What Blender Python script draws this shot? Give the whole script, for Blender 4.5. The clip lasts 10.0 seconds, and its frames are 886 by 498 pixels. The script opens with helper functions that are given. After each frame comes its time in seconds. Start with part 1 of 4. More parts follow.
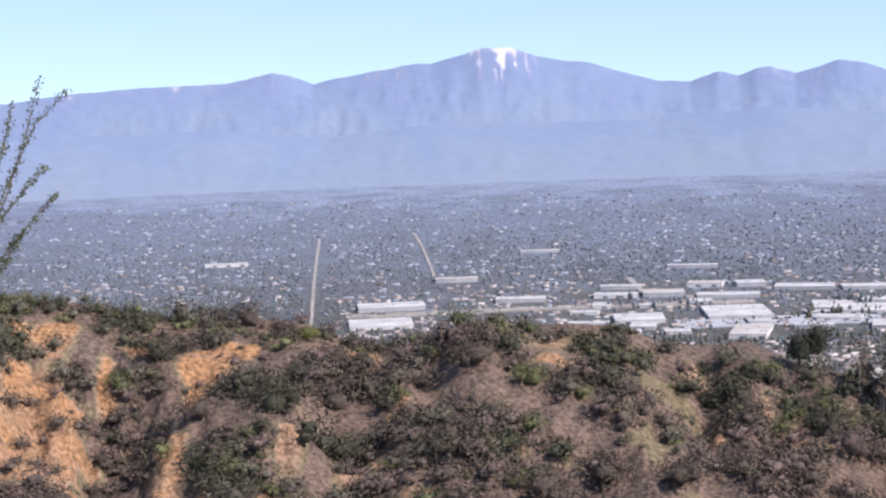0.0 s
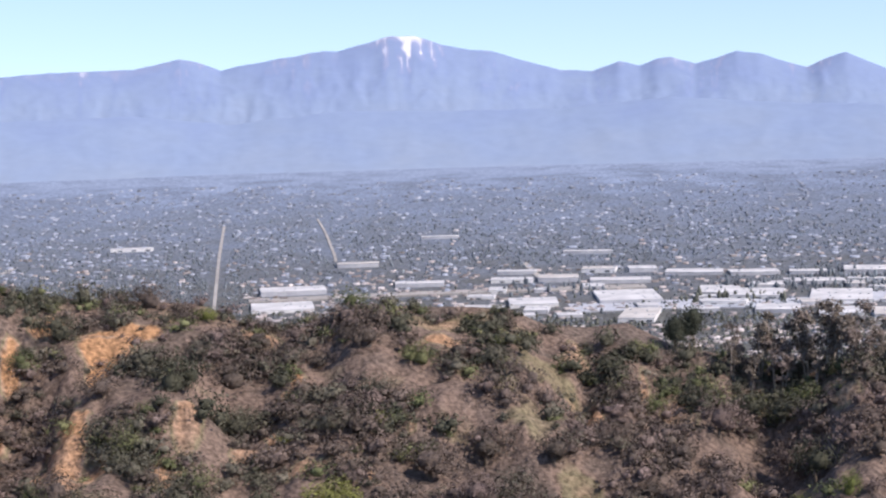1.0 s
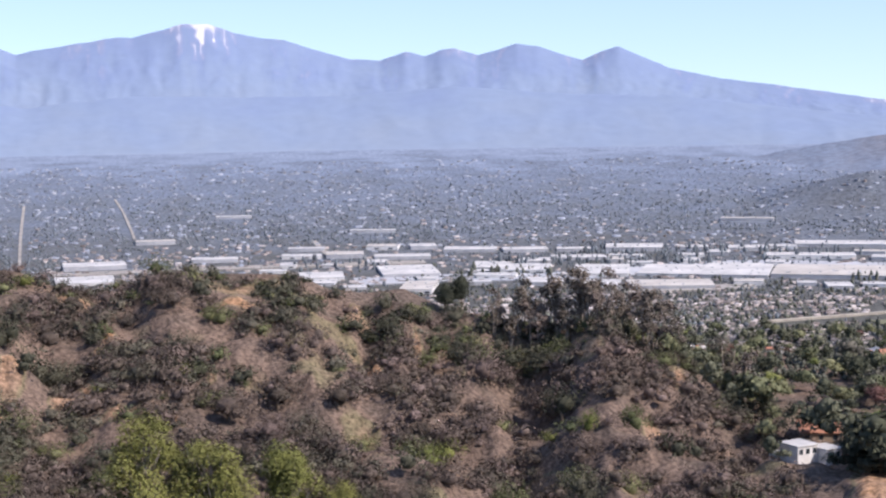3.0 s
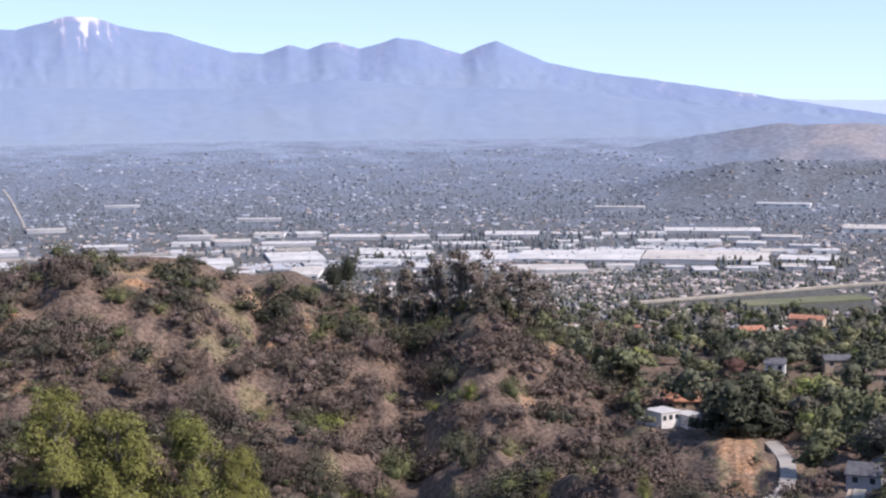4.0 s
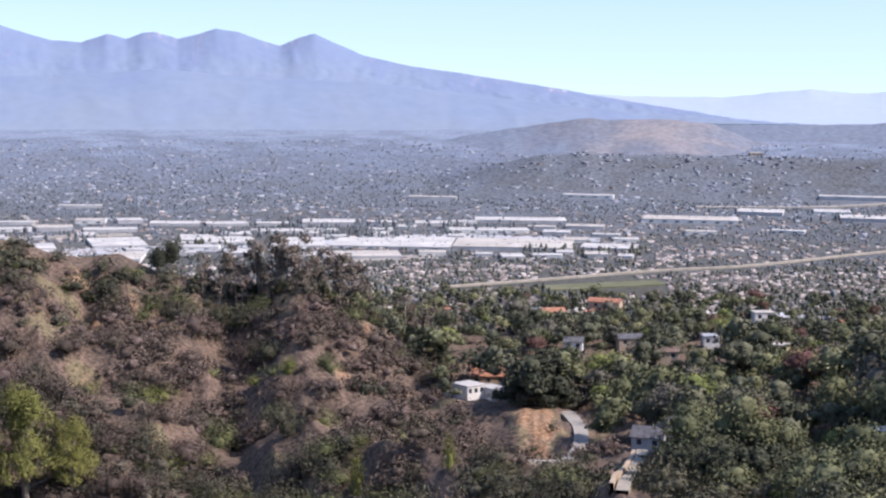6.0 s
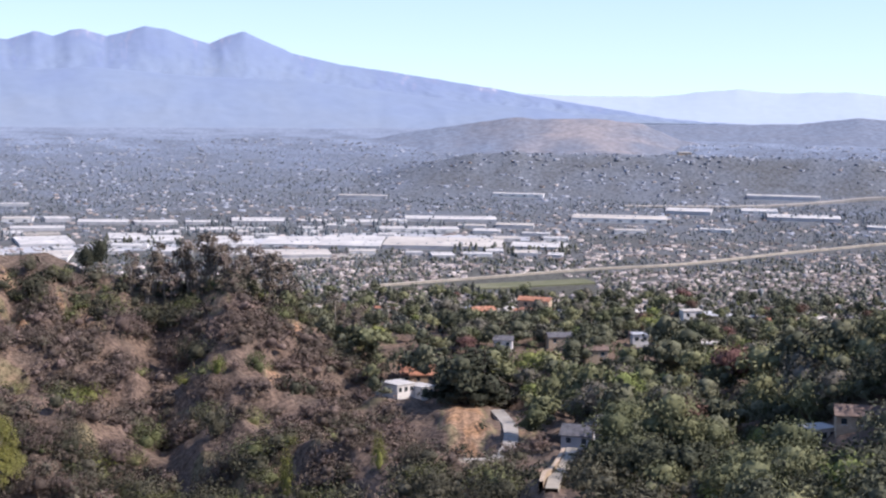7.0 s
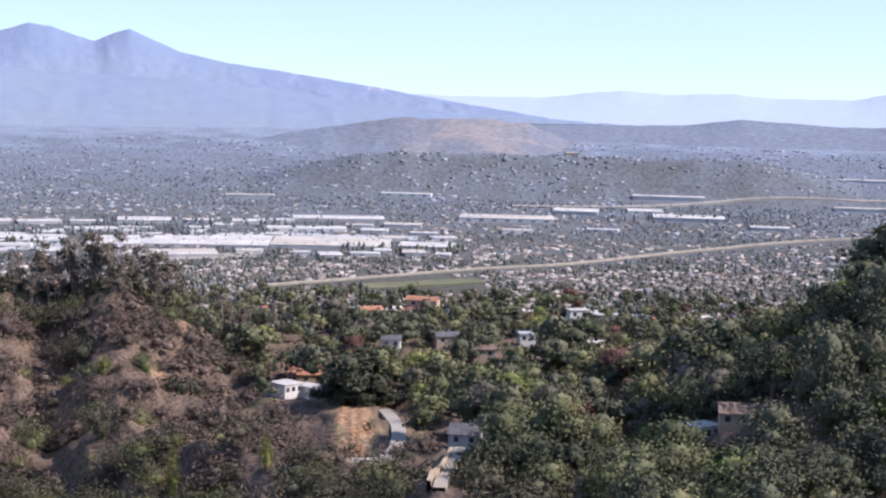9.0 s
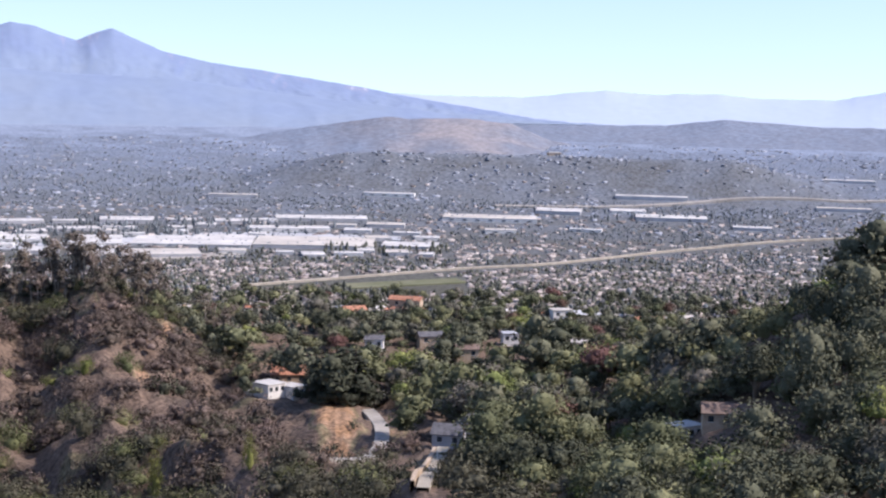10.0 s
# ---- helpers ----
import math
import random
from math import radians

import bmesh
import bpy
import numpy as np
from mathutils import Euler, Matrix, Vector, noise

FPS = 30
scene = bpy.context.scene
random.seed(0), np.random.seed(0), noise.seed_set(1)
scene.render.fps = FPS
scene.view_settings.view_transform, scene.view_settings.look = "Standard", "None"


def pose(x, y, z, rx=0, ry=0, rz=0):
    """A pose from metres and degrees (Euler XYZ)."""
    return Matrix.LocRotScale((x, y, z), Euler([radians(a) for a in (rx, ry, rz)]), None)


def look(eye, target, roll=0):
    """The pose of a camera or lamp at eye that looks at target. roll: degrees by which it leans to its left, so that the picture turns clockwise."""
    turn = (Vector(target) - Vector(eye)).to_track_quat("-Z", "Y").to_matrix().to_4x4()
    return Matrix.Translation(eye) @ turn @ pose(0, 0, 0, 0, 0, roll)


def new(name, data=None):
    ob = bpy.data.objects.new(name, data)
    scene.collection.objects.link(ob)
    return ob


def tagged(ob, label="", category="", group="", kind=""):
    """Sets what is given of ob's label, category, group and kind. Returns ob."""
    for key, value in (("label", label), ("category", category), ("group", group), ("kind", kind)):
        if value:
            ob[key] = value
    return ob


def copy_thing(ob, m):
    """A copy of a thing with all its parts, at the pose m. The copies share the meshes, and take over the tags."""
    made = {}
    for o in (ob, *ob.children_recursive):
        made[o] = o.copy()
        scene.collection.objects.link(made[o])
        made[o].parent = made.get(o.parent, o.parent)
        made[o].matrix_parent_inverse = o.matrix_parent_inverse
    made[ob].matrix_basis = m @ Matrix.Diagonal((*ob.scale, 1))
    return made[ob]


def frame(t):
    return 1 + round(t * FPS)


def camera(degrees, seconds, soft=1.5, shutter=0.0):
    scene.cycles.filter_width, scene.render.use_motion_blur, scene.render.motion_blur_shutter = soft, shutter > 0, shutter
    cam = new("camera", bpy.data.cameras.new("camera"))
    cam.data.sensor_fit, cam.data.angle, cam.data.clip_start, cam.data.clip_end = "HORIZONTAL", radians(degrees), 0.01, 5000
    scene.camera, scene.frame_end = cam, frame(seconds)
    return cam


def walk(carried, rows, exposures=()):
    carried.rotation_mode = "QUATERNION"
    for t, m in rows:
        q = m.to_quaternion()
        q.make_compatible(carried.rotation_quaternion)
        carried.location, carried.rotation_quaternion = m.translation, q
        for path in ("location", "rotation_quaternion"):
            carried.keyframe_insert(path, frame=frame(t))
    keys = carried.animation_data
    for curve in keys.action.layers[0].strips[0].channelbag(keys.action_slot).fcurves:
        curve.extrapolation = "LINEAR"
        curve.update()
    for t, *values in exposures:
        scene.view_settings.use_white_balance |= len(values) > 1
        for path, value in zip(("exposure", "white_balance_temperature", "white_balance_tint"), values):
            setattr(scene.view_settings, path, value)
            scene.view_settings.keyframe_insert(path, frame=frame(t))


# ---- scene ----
cam = camera(27.868, 10.0, soft=2.3)
# seconds, eye (m), heading clockwise, tilt, lean (degrees)
PATH = [
    (0.0, 14.50, 143.81, -4.71, -1.460, -4.770, -2.111),
    (0.5, 17.30, 131.02, -4.03, -0.167, -4.987, -2.126),
    (1.0, 19.60, 123.72, -3.26, 1.378, -5.313, -1.671),
    (1.5, 21.00, 110.38, -3.16, 2.968, -5.455, -1.418),
    (2.0, 20.80, 95.52, -2.61, 4.672, -5.623, -1.203),
    (2.5, 19.00, 79.79, -2.06, 6.353, -5.755, -0.953),
    (4.0, 8.60, 32.20, -1.37, 11.997, -6.136, -0.560),
    (4.5, 4.50, 16.60, -0.96, 13.912, -6.266, -0.191),
    (5.0, 0.90, 3.40, -0.20, 15.228, -6.405, 0.086),
    (5.5, 0.00, 0.00, 0.00, 16.620, -6.419, 0.265),
    (7.0, 0.00, 0.00, 0.00, 20.197, -6.427, 0.711),
    (7.5, 0.00, 0.00, 0.00, 21.213, -6.423, 0.810),
    (8.0, 0.00, 0.00, 0.00, 22.189, -6.410, 0.947),
    (8.5, -0.00, 0.00, 0.00, 23.096, -6.399, 1.066),
    (9.0, -0.00, 0.00, 0.00, 23.813, -6.382, 1.160),
    (9.5, -0.00, 0.00, 0.00, 24.180, -6.386, 1.164),
    (10.0, -0.14, 0.07, 0.03, 24.368, -6.379, 1.240),
]
walk(cam, [(t, pose(x, y, z, 90 + tilt, 0, -head) @ pose(0, 0, 0, 0, 0, lean)) for t, x, y, z, head, tilt, lean in PATH], [(0.0, 0.35, 6580, 21), (10.0, 0.49, 6620, 22)])

# ---- world, sun ----
SUN_AZ, SUN_EL = radians(124), radians(43)
sun_dir = Vector((math.sin(SUN_AZ) * math.cos(SUN_EL), math.cos(SUN_AZ) * math.cos(SUN_EL), math.sin(SUN_EL)))
world = bpy.data.worlds.new("sky")
world.use_nodes = True
scene.world = world
wt = world.node_tree
sky = wt.nodes.new("ShaderNodeTexSky")
sky.sky_type = "NISHITA"
sky.sun_disc = False
sky.sun_elevation, sky.sun_rotation = SUN_EL, SUN_AZ
sky.air_density, sky.dust_density, sky.ozone_density = 1.0, 0.35, 2.2
wt.nodes["Background"].inputs[1].default_value = 0.165
wt.links.new(sky.outputs[0], wt.nodes["Background"].inputs[0])
# the sky's vault is let down so that bluer sky, not the yellowish horizon, fills the camera's view
coord = wt.nodes.new("ShaderNodeTexCoord")
drop = wt.nodes.new("ShaderNodeMapping")
drop.inputs["Location"].default_value = (0, 0, 0.13)
wt.links.new(coord.outputs["Generated"], drop.inputs["Vector"])
wt.links.new(drop.outputs[0], sky.inputs["Vector"])
lamp = bpy.data.lights.new("sun", "SUN")
lamp.energy, lamp.angle, lamp.color = 4.3, radians(0.55), (1.0, 0.95, 0.87)
sun = new("sun", lamp)
sun.matrix_world = look(sun_dir * 50, (0, 0, 0))


# ---- materials ----
def material(name, c1, c2, scale=0.5, rough=0.9, bump=0.0, fine=6.0, island=0.0, c3=None, spread=0.0, coords="Object", metal=0.0):
    """Two colours mixed by coarse and fine noise, with optional relief and a change from piece to piece."""
    m = bpy.data.materials.new(name)
    m.use_nodes = True
    nt = m.node_tree
    bs = nt.nodes["Principled BSDF"]
    bs.inputs["Roughness"].default_value = rough
    bs.inputs["Metallic"].default_value = metal
    bs.inputs["Specular IOR Level"].default_value = 0.2
    tc = nt.nodes.new("ShaderNodeTexCoord")
    n1 = nt.nodes.new("ShaderNodeTexNoise")
    n1.inputs["Scale"].default_value, n1.inputs["Detail"].default_value = scale, 5
    n2 = nt.nodes.new("ShaderNodeTexNoise")
    n2.inputs["Scale"].default_value, n2.inputs["Detail"].default_value = scale * fine, 3
    for n in (n1, n2):
        nt.links.new(tc.outputs[coords], n.inputs["Vector"])
    add = nt.nodes.new("ShaderNodeMath")
    add.operation = "MULTIPLY_ADD"
    nt.links.new(n2.outputs["Fac"], add.inputs[0])
    add.inputs[1].default_value = 0.5
    nt.links.new(n1.outputs["Fac"], add.inputs[2])
    ramp = nt.nodes.new("ShaderNodeValToRGB")
    ramp.color_ramp.elements[0].position, ramp.color_ramp.elements[1].position = 0.58, 0.92
    ramp.color_ramp.elements[0].color, ramp.color_ramp.elements[1].color = (*c1, 1), (*c2, 1)
    nt.links.new(add.outputs[0], ramp.inputs[0])
    colour = ramp.outputs[0]
    if island or spread:
        geo = nt.nodes.new("ShaderNodeNewGeometry")
        info = nt.nodes.new("ShaderNodeObjectInfo")
        tint = nt.nodes.new("ShaderNodeAttribute")
        tint.attribute_name = "tint"
        both, whole = nt.nodes.new("ShaderNodeMath"), nt.nodes.new("ShaderNodeMath")
        whole.operation = "FRACT"
        nt.links.new(info.outputs["Random"], both.inputs[0])
        nt.links.new(tint.outputs["Fac"], both.inputs[1])
        nt.links.new(both.outputs[0], whole.inputs[0])
        for source, amount in ((geo.outputs["Random Per Island"], island), (whole.outputs[0], spread)):
            if not amount:
                continue
            hsv = nt.nodes.new("ShaderNodeHueSaturation")
            mr = nt.nodes.new("ShaderNodeMapRange")
            mr.inputs["To Min"].default_value, mr.inputs["To Max"].default_value = 1 - amount, 1 + amount
            nt.links.new(source, mr.inputs["Value"])
            nt.links.new(mr.outputs[0], hsv.inputs["Value"])
            nt.links.new(colour, hsv.inputs["Color"])
            if amount == spread:
                lean = nt.nodes.new("ShaderNodeMapRange")
                lean.inputs["To Min"].default_value, lean.inputs["To Max"].default_value = 0.505, 0.47
                nt.links.new(source, lean.inputs["Value"])
                nt.links.new(lean.outputs[0], hsv.inputs["Hue"])
            colour = hsv.outputs[0]
    nt.links.new(colour, bs.inputs["Base Color"])
    if bump:
        b = nt.nodes.new("ShaderNodeBump")
        b.inputs["Strength"].default_value, b.inputs["Distance"].default_value = bump, 0.3
        nt.links.new(n2.outputs["Fac"], b.inputs["Height"])
        nt.links.new(b.outputs[0], bs.inputs["Normal"])
    return m


def painted_by(name, attribute, colours, scale, rough=0.95, bump=0.4, fine=5.0, glow=0.0, strength=1.0):
    """Ground made of several earths, far off of colours with haze painted in: an attribute (0 to 1) picks among them,
    noise breaks the borders and the tone.
    """
    m = bpy.data.materials.new(name)
    m.use_nodes = True
    nt = m.node_tree
    bs = nt.nodes["Principled BSDF"]
    bs.inputs["Roughness"].default_value = rough
    bs.inputs["Specular IOR Level"].default_value = 0.1
    at = nt.nodes.new("ShaderNodeAttribute")
    at.attribute_name = attribute
    tc = nt.nodes.new("ShaderNodeTexCoord")
    n1 = nt.nodes.new("ShaderNodeTexNoise")
    n1.inputs["Scale"].default_value, n1.inputs["Detail"].default_value = scale, 6
    n2 = nt.nodes.new("ShaderNodeTexNoise")
    n2.inputs["Scale"].default_value, n2.inputs["Detail"].default_value = scale * fine, 4
    nt.links.new(tc.outputs["Object"], n1.inputs["Vector"])
    nt.links.new(tc.outputs["Object"], n2.inputs["Vector"])
    shift = nt.nodes.new("ShaderNodeMapRange")
    shift.inputs["From Min"].default_value, shift.inputs["From Max"].default_value = 0.3, 0.7
    shift.inputs["To Min"].default_value, shift.inputs["To Max"].default_value = -0.12, 0.12
    nt.links.new(n1.outputs["Fac"], shift.inputs["Value"])
    add = nt.nodes.new("ShaderNodeMath")
    nt.links.new(at.outputs["Fac"], add.inputs[0])
    nt.links.new(shift.outputs[0], add.inputs[1])
    ramp = nt.nodes.new("ShaderNodeValToRGB")
    el = ramp.color_ramp.elements
    for i, (p, c) in enumerate(colours):
        e = el[i] if i < 2 else el.new(p)
        e.position, e.color = p, (*c, 1)
    nt.links.new(add.outputs[0], ramp.inputs[0])
    hsv = nt.nodes.new("ShaderNodeHueSaturation")
    mr = nt.nodes.new("ShaderNodeMapRange")
    mr.inputs["From Min"].default_value, mr.inputs["From Max"].default_value = 0.3, 0.7
    mr.inputs["To Min"].default_value, mr.inputs["To Max"].default_value = 1 - 0.3 * strength, 1 + 0.3 * strength
    nt.links.new(n2.outputs["Fac"], mr.inputs["Value"])
    nt.links.new(mr.outputs[0], hsv.inputs["Value"])
    nt.links.new(ramp.outputs[0], hsv.inputs["Color"])
    nt.links.new(hsv.outputs[0], bs.inputs["Base Color"])
    if bump:
        b = nt.nodes.new("ShaderNodeBump")
        b.inputs["Strength"].default_value, b.inputs["Distance"].default_value = bump, 0.6
        nt.links.new(n2.outputs["Fac"], b.inputs["Height"])
        nt.links.new(b.outputs[0], bs.inputs["Normal"])
    # the far ranges glow by themselves, in place of airlight
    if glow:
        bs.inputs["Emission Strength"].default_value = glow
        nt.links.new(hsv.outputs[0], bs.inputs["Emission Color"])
    return m


EARTH = painted_by("hillside_earth", "earth", [
    (0.0, (0.112, 0.088, 0.071)), (0.3, (0.168, 0.12, 0.092)), (0.5, (0.165, 0.14, 0.084)), (0.72, (0.27, 0.18, 0.122)), (1.0, (0.335, 0.188, 0.095))], 0.09, bump=1.0, fine=9, strength=1.7)
# haze put into the floor's colours: paler and bluer as the tone rises
PLAIN = painted_by("hazed_valley_floor", "earth", [
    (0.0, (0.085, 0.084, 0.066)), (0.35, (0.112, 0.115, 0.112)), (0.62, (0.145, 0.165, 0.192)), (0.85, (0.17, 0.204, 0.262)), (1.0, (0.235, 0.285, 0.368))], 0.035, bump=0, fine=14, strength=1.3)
# blue haze mixed into rock and snow colours, plus a glow for airlight
RANGE = painted_by("hazed_mountain_rock", "earth", [
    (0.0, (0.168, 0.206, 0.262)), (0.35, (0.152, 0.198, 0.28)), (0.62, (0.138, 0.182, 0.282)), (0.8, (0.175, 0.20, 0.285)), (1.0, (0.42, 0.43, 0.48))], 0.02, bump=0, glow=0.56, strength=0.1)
# thickest haze as base colour, glowing like the nearer ranges
PALE = painted_by("hazed_far_mountains", "earth", [(0.0, (0.30, 0.365, 0.45)), (1.0, (0.27, 0.34, 0.45))], 0.02, bump=0, glow=0.42, strength=0.08)
# dry grass and woods, greyed and blued by haze in the colours
LOW = painted_by("hazed_low_hills", "earth", [
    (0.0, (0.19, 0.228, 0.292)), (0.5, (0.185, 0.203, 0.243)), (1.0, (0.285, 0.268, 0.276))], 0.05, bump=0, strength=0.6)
LEAF = {
    "dry": material("dry_shrub_twigs", (0.087, 0.07, 0.056), (0.165, 0.133, 0.106), 0.3, island=0.16, spread=0.3),
    "grey": material("grey_sage_leaves", (0.076, 0.074, 0.052), (0.142, 0.136, 0.096), 0.3, island=0.14, spread=0.25),
    "dark": material("dark_oak_leaves", (0.056, 0.058, 0.038), (0.104, 0.104, 0.07), 0.3, island=0.14, spread=0.3),
    "olive": material("olive_leaves", (0.094, 0.108, 0.048), (0.174, 0.19, 0.09), 0.3, island=0.14, spread=0.25),
    "bright": material("fresh_green_leaves", (0.12, 0.14, 0.038), (0.22, 0.24, 0.08), 0.3, island=0.14, spread=0.15),
    "euca": material("eucalyptus_leaves", (0.122, 0.102, 0.078), (0.212, 0.18, 0.14), 0.3, island=0.14, spread=0.2),
    "cedar": material("dark_cedar_needles", (0.036, 0.041, 0.028), (0.07, 0.075, 0.05), 0.3, island=0.14),
    "rust": material("rusty_red_leaves", (0.11, 0.068, 0.05), (0.19, 0.12, 0.09), 0.3, island=0.14, spread=0.2),
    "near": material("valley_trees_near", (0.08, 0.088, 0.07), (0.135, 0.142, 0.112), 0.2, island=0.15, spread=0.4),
    # haze painted into the leaves, more of it in the far band
    "mid": material("hazed_trees_mid", (0.122, 0.138, 0.152), (0.178, 0.196, 0.212), 0.05, island=0.1, spread=0.28),
    "far": material("hazed_trees_far", (0.19, 0.226, 0.285), (0.235, 0.275, 0.342), 0.05, island=0.08, spread=0.14),
}
WOOD_LEAF = {
    "dark": material("live_oak_leaves", (0.063, 0.071, 0.046), (0.12, 0.129, 0.083), 0.3, island=0.14, spread=0.35),
    "olive": material("broad_tree_leaves", (0.09, 0.103, 0.053), (0.165, 0.178, 0.096), 0.3, island=0.14, spread=0.35),
    "bright": material("bright_tree_leaves", (0.13, 0.165, 0.05), (0.22, 0.26, 0.095), 0.3, island=0.14, spread=0.2),
    "euca": material("grey_gum_leaves", (0.09, 0.088, 0.066), (0.152, 0.146, 0.114), 0.3, island=0.14, spread=0.25),
    "rust": LEAF["rust"],
}
BARK = material("bark", (0.10, 0.075, 0.055), (0.22, 0.18, 0.14), 1.5, bump=0.3)
PALE_BARK = material("pale_eucalyptus_bark", (0.25, 0.21, 0.17), (0.42, 0.37, 0.31), 1.2, bump=0.2)
WHITE = material("white_stucco", (0.6, 0.59, 0.56), (0.72, 0.71, 0.68), 0.4)
ROOF_WHITE = material("white_flat_roof", (0.43, 0.425, 0.41), (0.62, 0.605, 0.575), 0.06)
ROOF_CREAM = material("cream_flat_roof", (0.42, 0.39, 0.35), (0.56, 0.53, 0.48), 0.06)
ROOF_GREY = material("grey_flat_roof", (0.34, 0.36, 0.38), (0.48, 0.49, 0.51), 0.06)
TILT_WALL = material("concrete_wall_panel", (0.34, 0.35, 0.37), (0.48, 0.48, 0.48), 0.15)
DOCK = material("dark_loading_door", (0.07, 0.08, 0.09), (0.12, 0.13, 0.14), 0.5)
ASPHALT = material("pale_worn_asphalt", (0.29, 0.27, 0.24), (0.39, 0.365, 0.325), 0.1)
CONCRETE = material("sunlit_concrete", (0.3, 0.27, 0.22), (0.42, 0.38, 0.31), 0.25)
CLAY = material("terracotta_tile", (0.33, 0.15, 0.095), (0.46, 0.23, 0.15), 0.8, bump=0.3)
SHINGLE = material("grey_shingle", (0.085, 0.085, 0.095), (0.16, 0.16, 0.17), 0.9, bump=0.3)
BROWN_ROOF = material("brown_shingle", (0.14, 0.10, 0.085), (0.24, 0.18, 0.15), 0.9, bump=0.3)
GLASS = material("dark_window_glass", (0.02, 0.025, 0.03), (0.05, 0.06, 0.07), 0.5, rough=0.15)
WOOD = material("weathered_timber", (0.13, 0.09, 0.06), (0.25, 0.18, 0.12), 2.0, bump=0.2)
GRASS = material("mown_grass", (0.125, 0.135, 0.072), (0.185, 0.185, 0.115), 0.1)
TAN = material("tan_render", (0.36, 0.28, 0.20), (0.50, 0.40, 0.30), 0.3)
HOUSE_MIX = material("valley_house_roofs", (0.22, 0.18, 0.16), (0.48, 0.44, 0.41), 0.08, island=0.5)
# roofs greyed and blued: haze over the far suburb as base colour
HOUSE_HAZED = material("hazed_house_roofs", (0.2, 0.225, 0.265), (0.3, 0.32, 0.355), 0.08, island=0.45)

# ---- ground shape ----
# heading (deg), elevation of the crest seen from the origin (deg), range of the crest (m)
CREST = np.array([(-22, -4.4, 600), (-10.5, -4.75, 600), (-8.5, -5.05, 600), (-7.4, -5.4, 600), (-5.1, -5.55, 600), (-3.3, -5.7, 600), (-2.3, -6.2, 600), (-1.3, -6.5, 595), (-0.1, -6.25, 595),
    (0.6, -5.98, 595), (1.2, -5.88, 600), (2.2, -5.95, 600), (3.7, -6.0, 600), (4.7, -6.1, 600), (5.4, -6.45, 600), (6.6, -6.6, 610), (7.6, -6.5, 610), (8.8, -7.1, 610), (10, -7.3, 600), (12, -7.6, 600),
    (13.5, -7.7, 590), (15.2, -8.3, 580), (16.5, -9.2, 570), (18, -9.9, 560), (20, -10.4, 560), (25, -10.3, 560), (29, -10.4, 540), (31.6, -10.3, 480), (33, -9.6, 440),
    (34.5, -8.9, 430), (36.4, -7.6, 430), (38.3, -6.2, 430), (46, -5, 430)])
PLAIN_LINE = np.array([(0, -97), (560, -98), (700, -98), (890, -96), (1050, -87), (1280, -67), (1400, -63.5), (1500, -63), (4600, -280)])
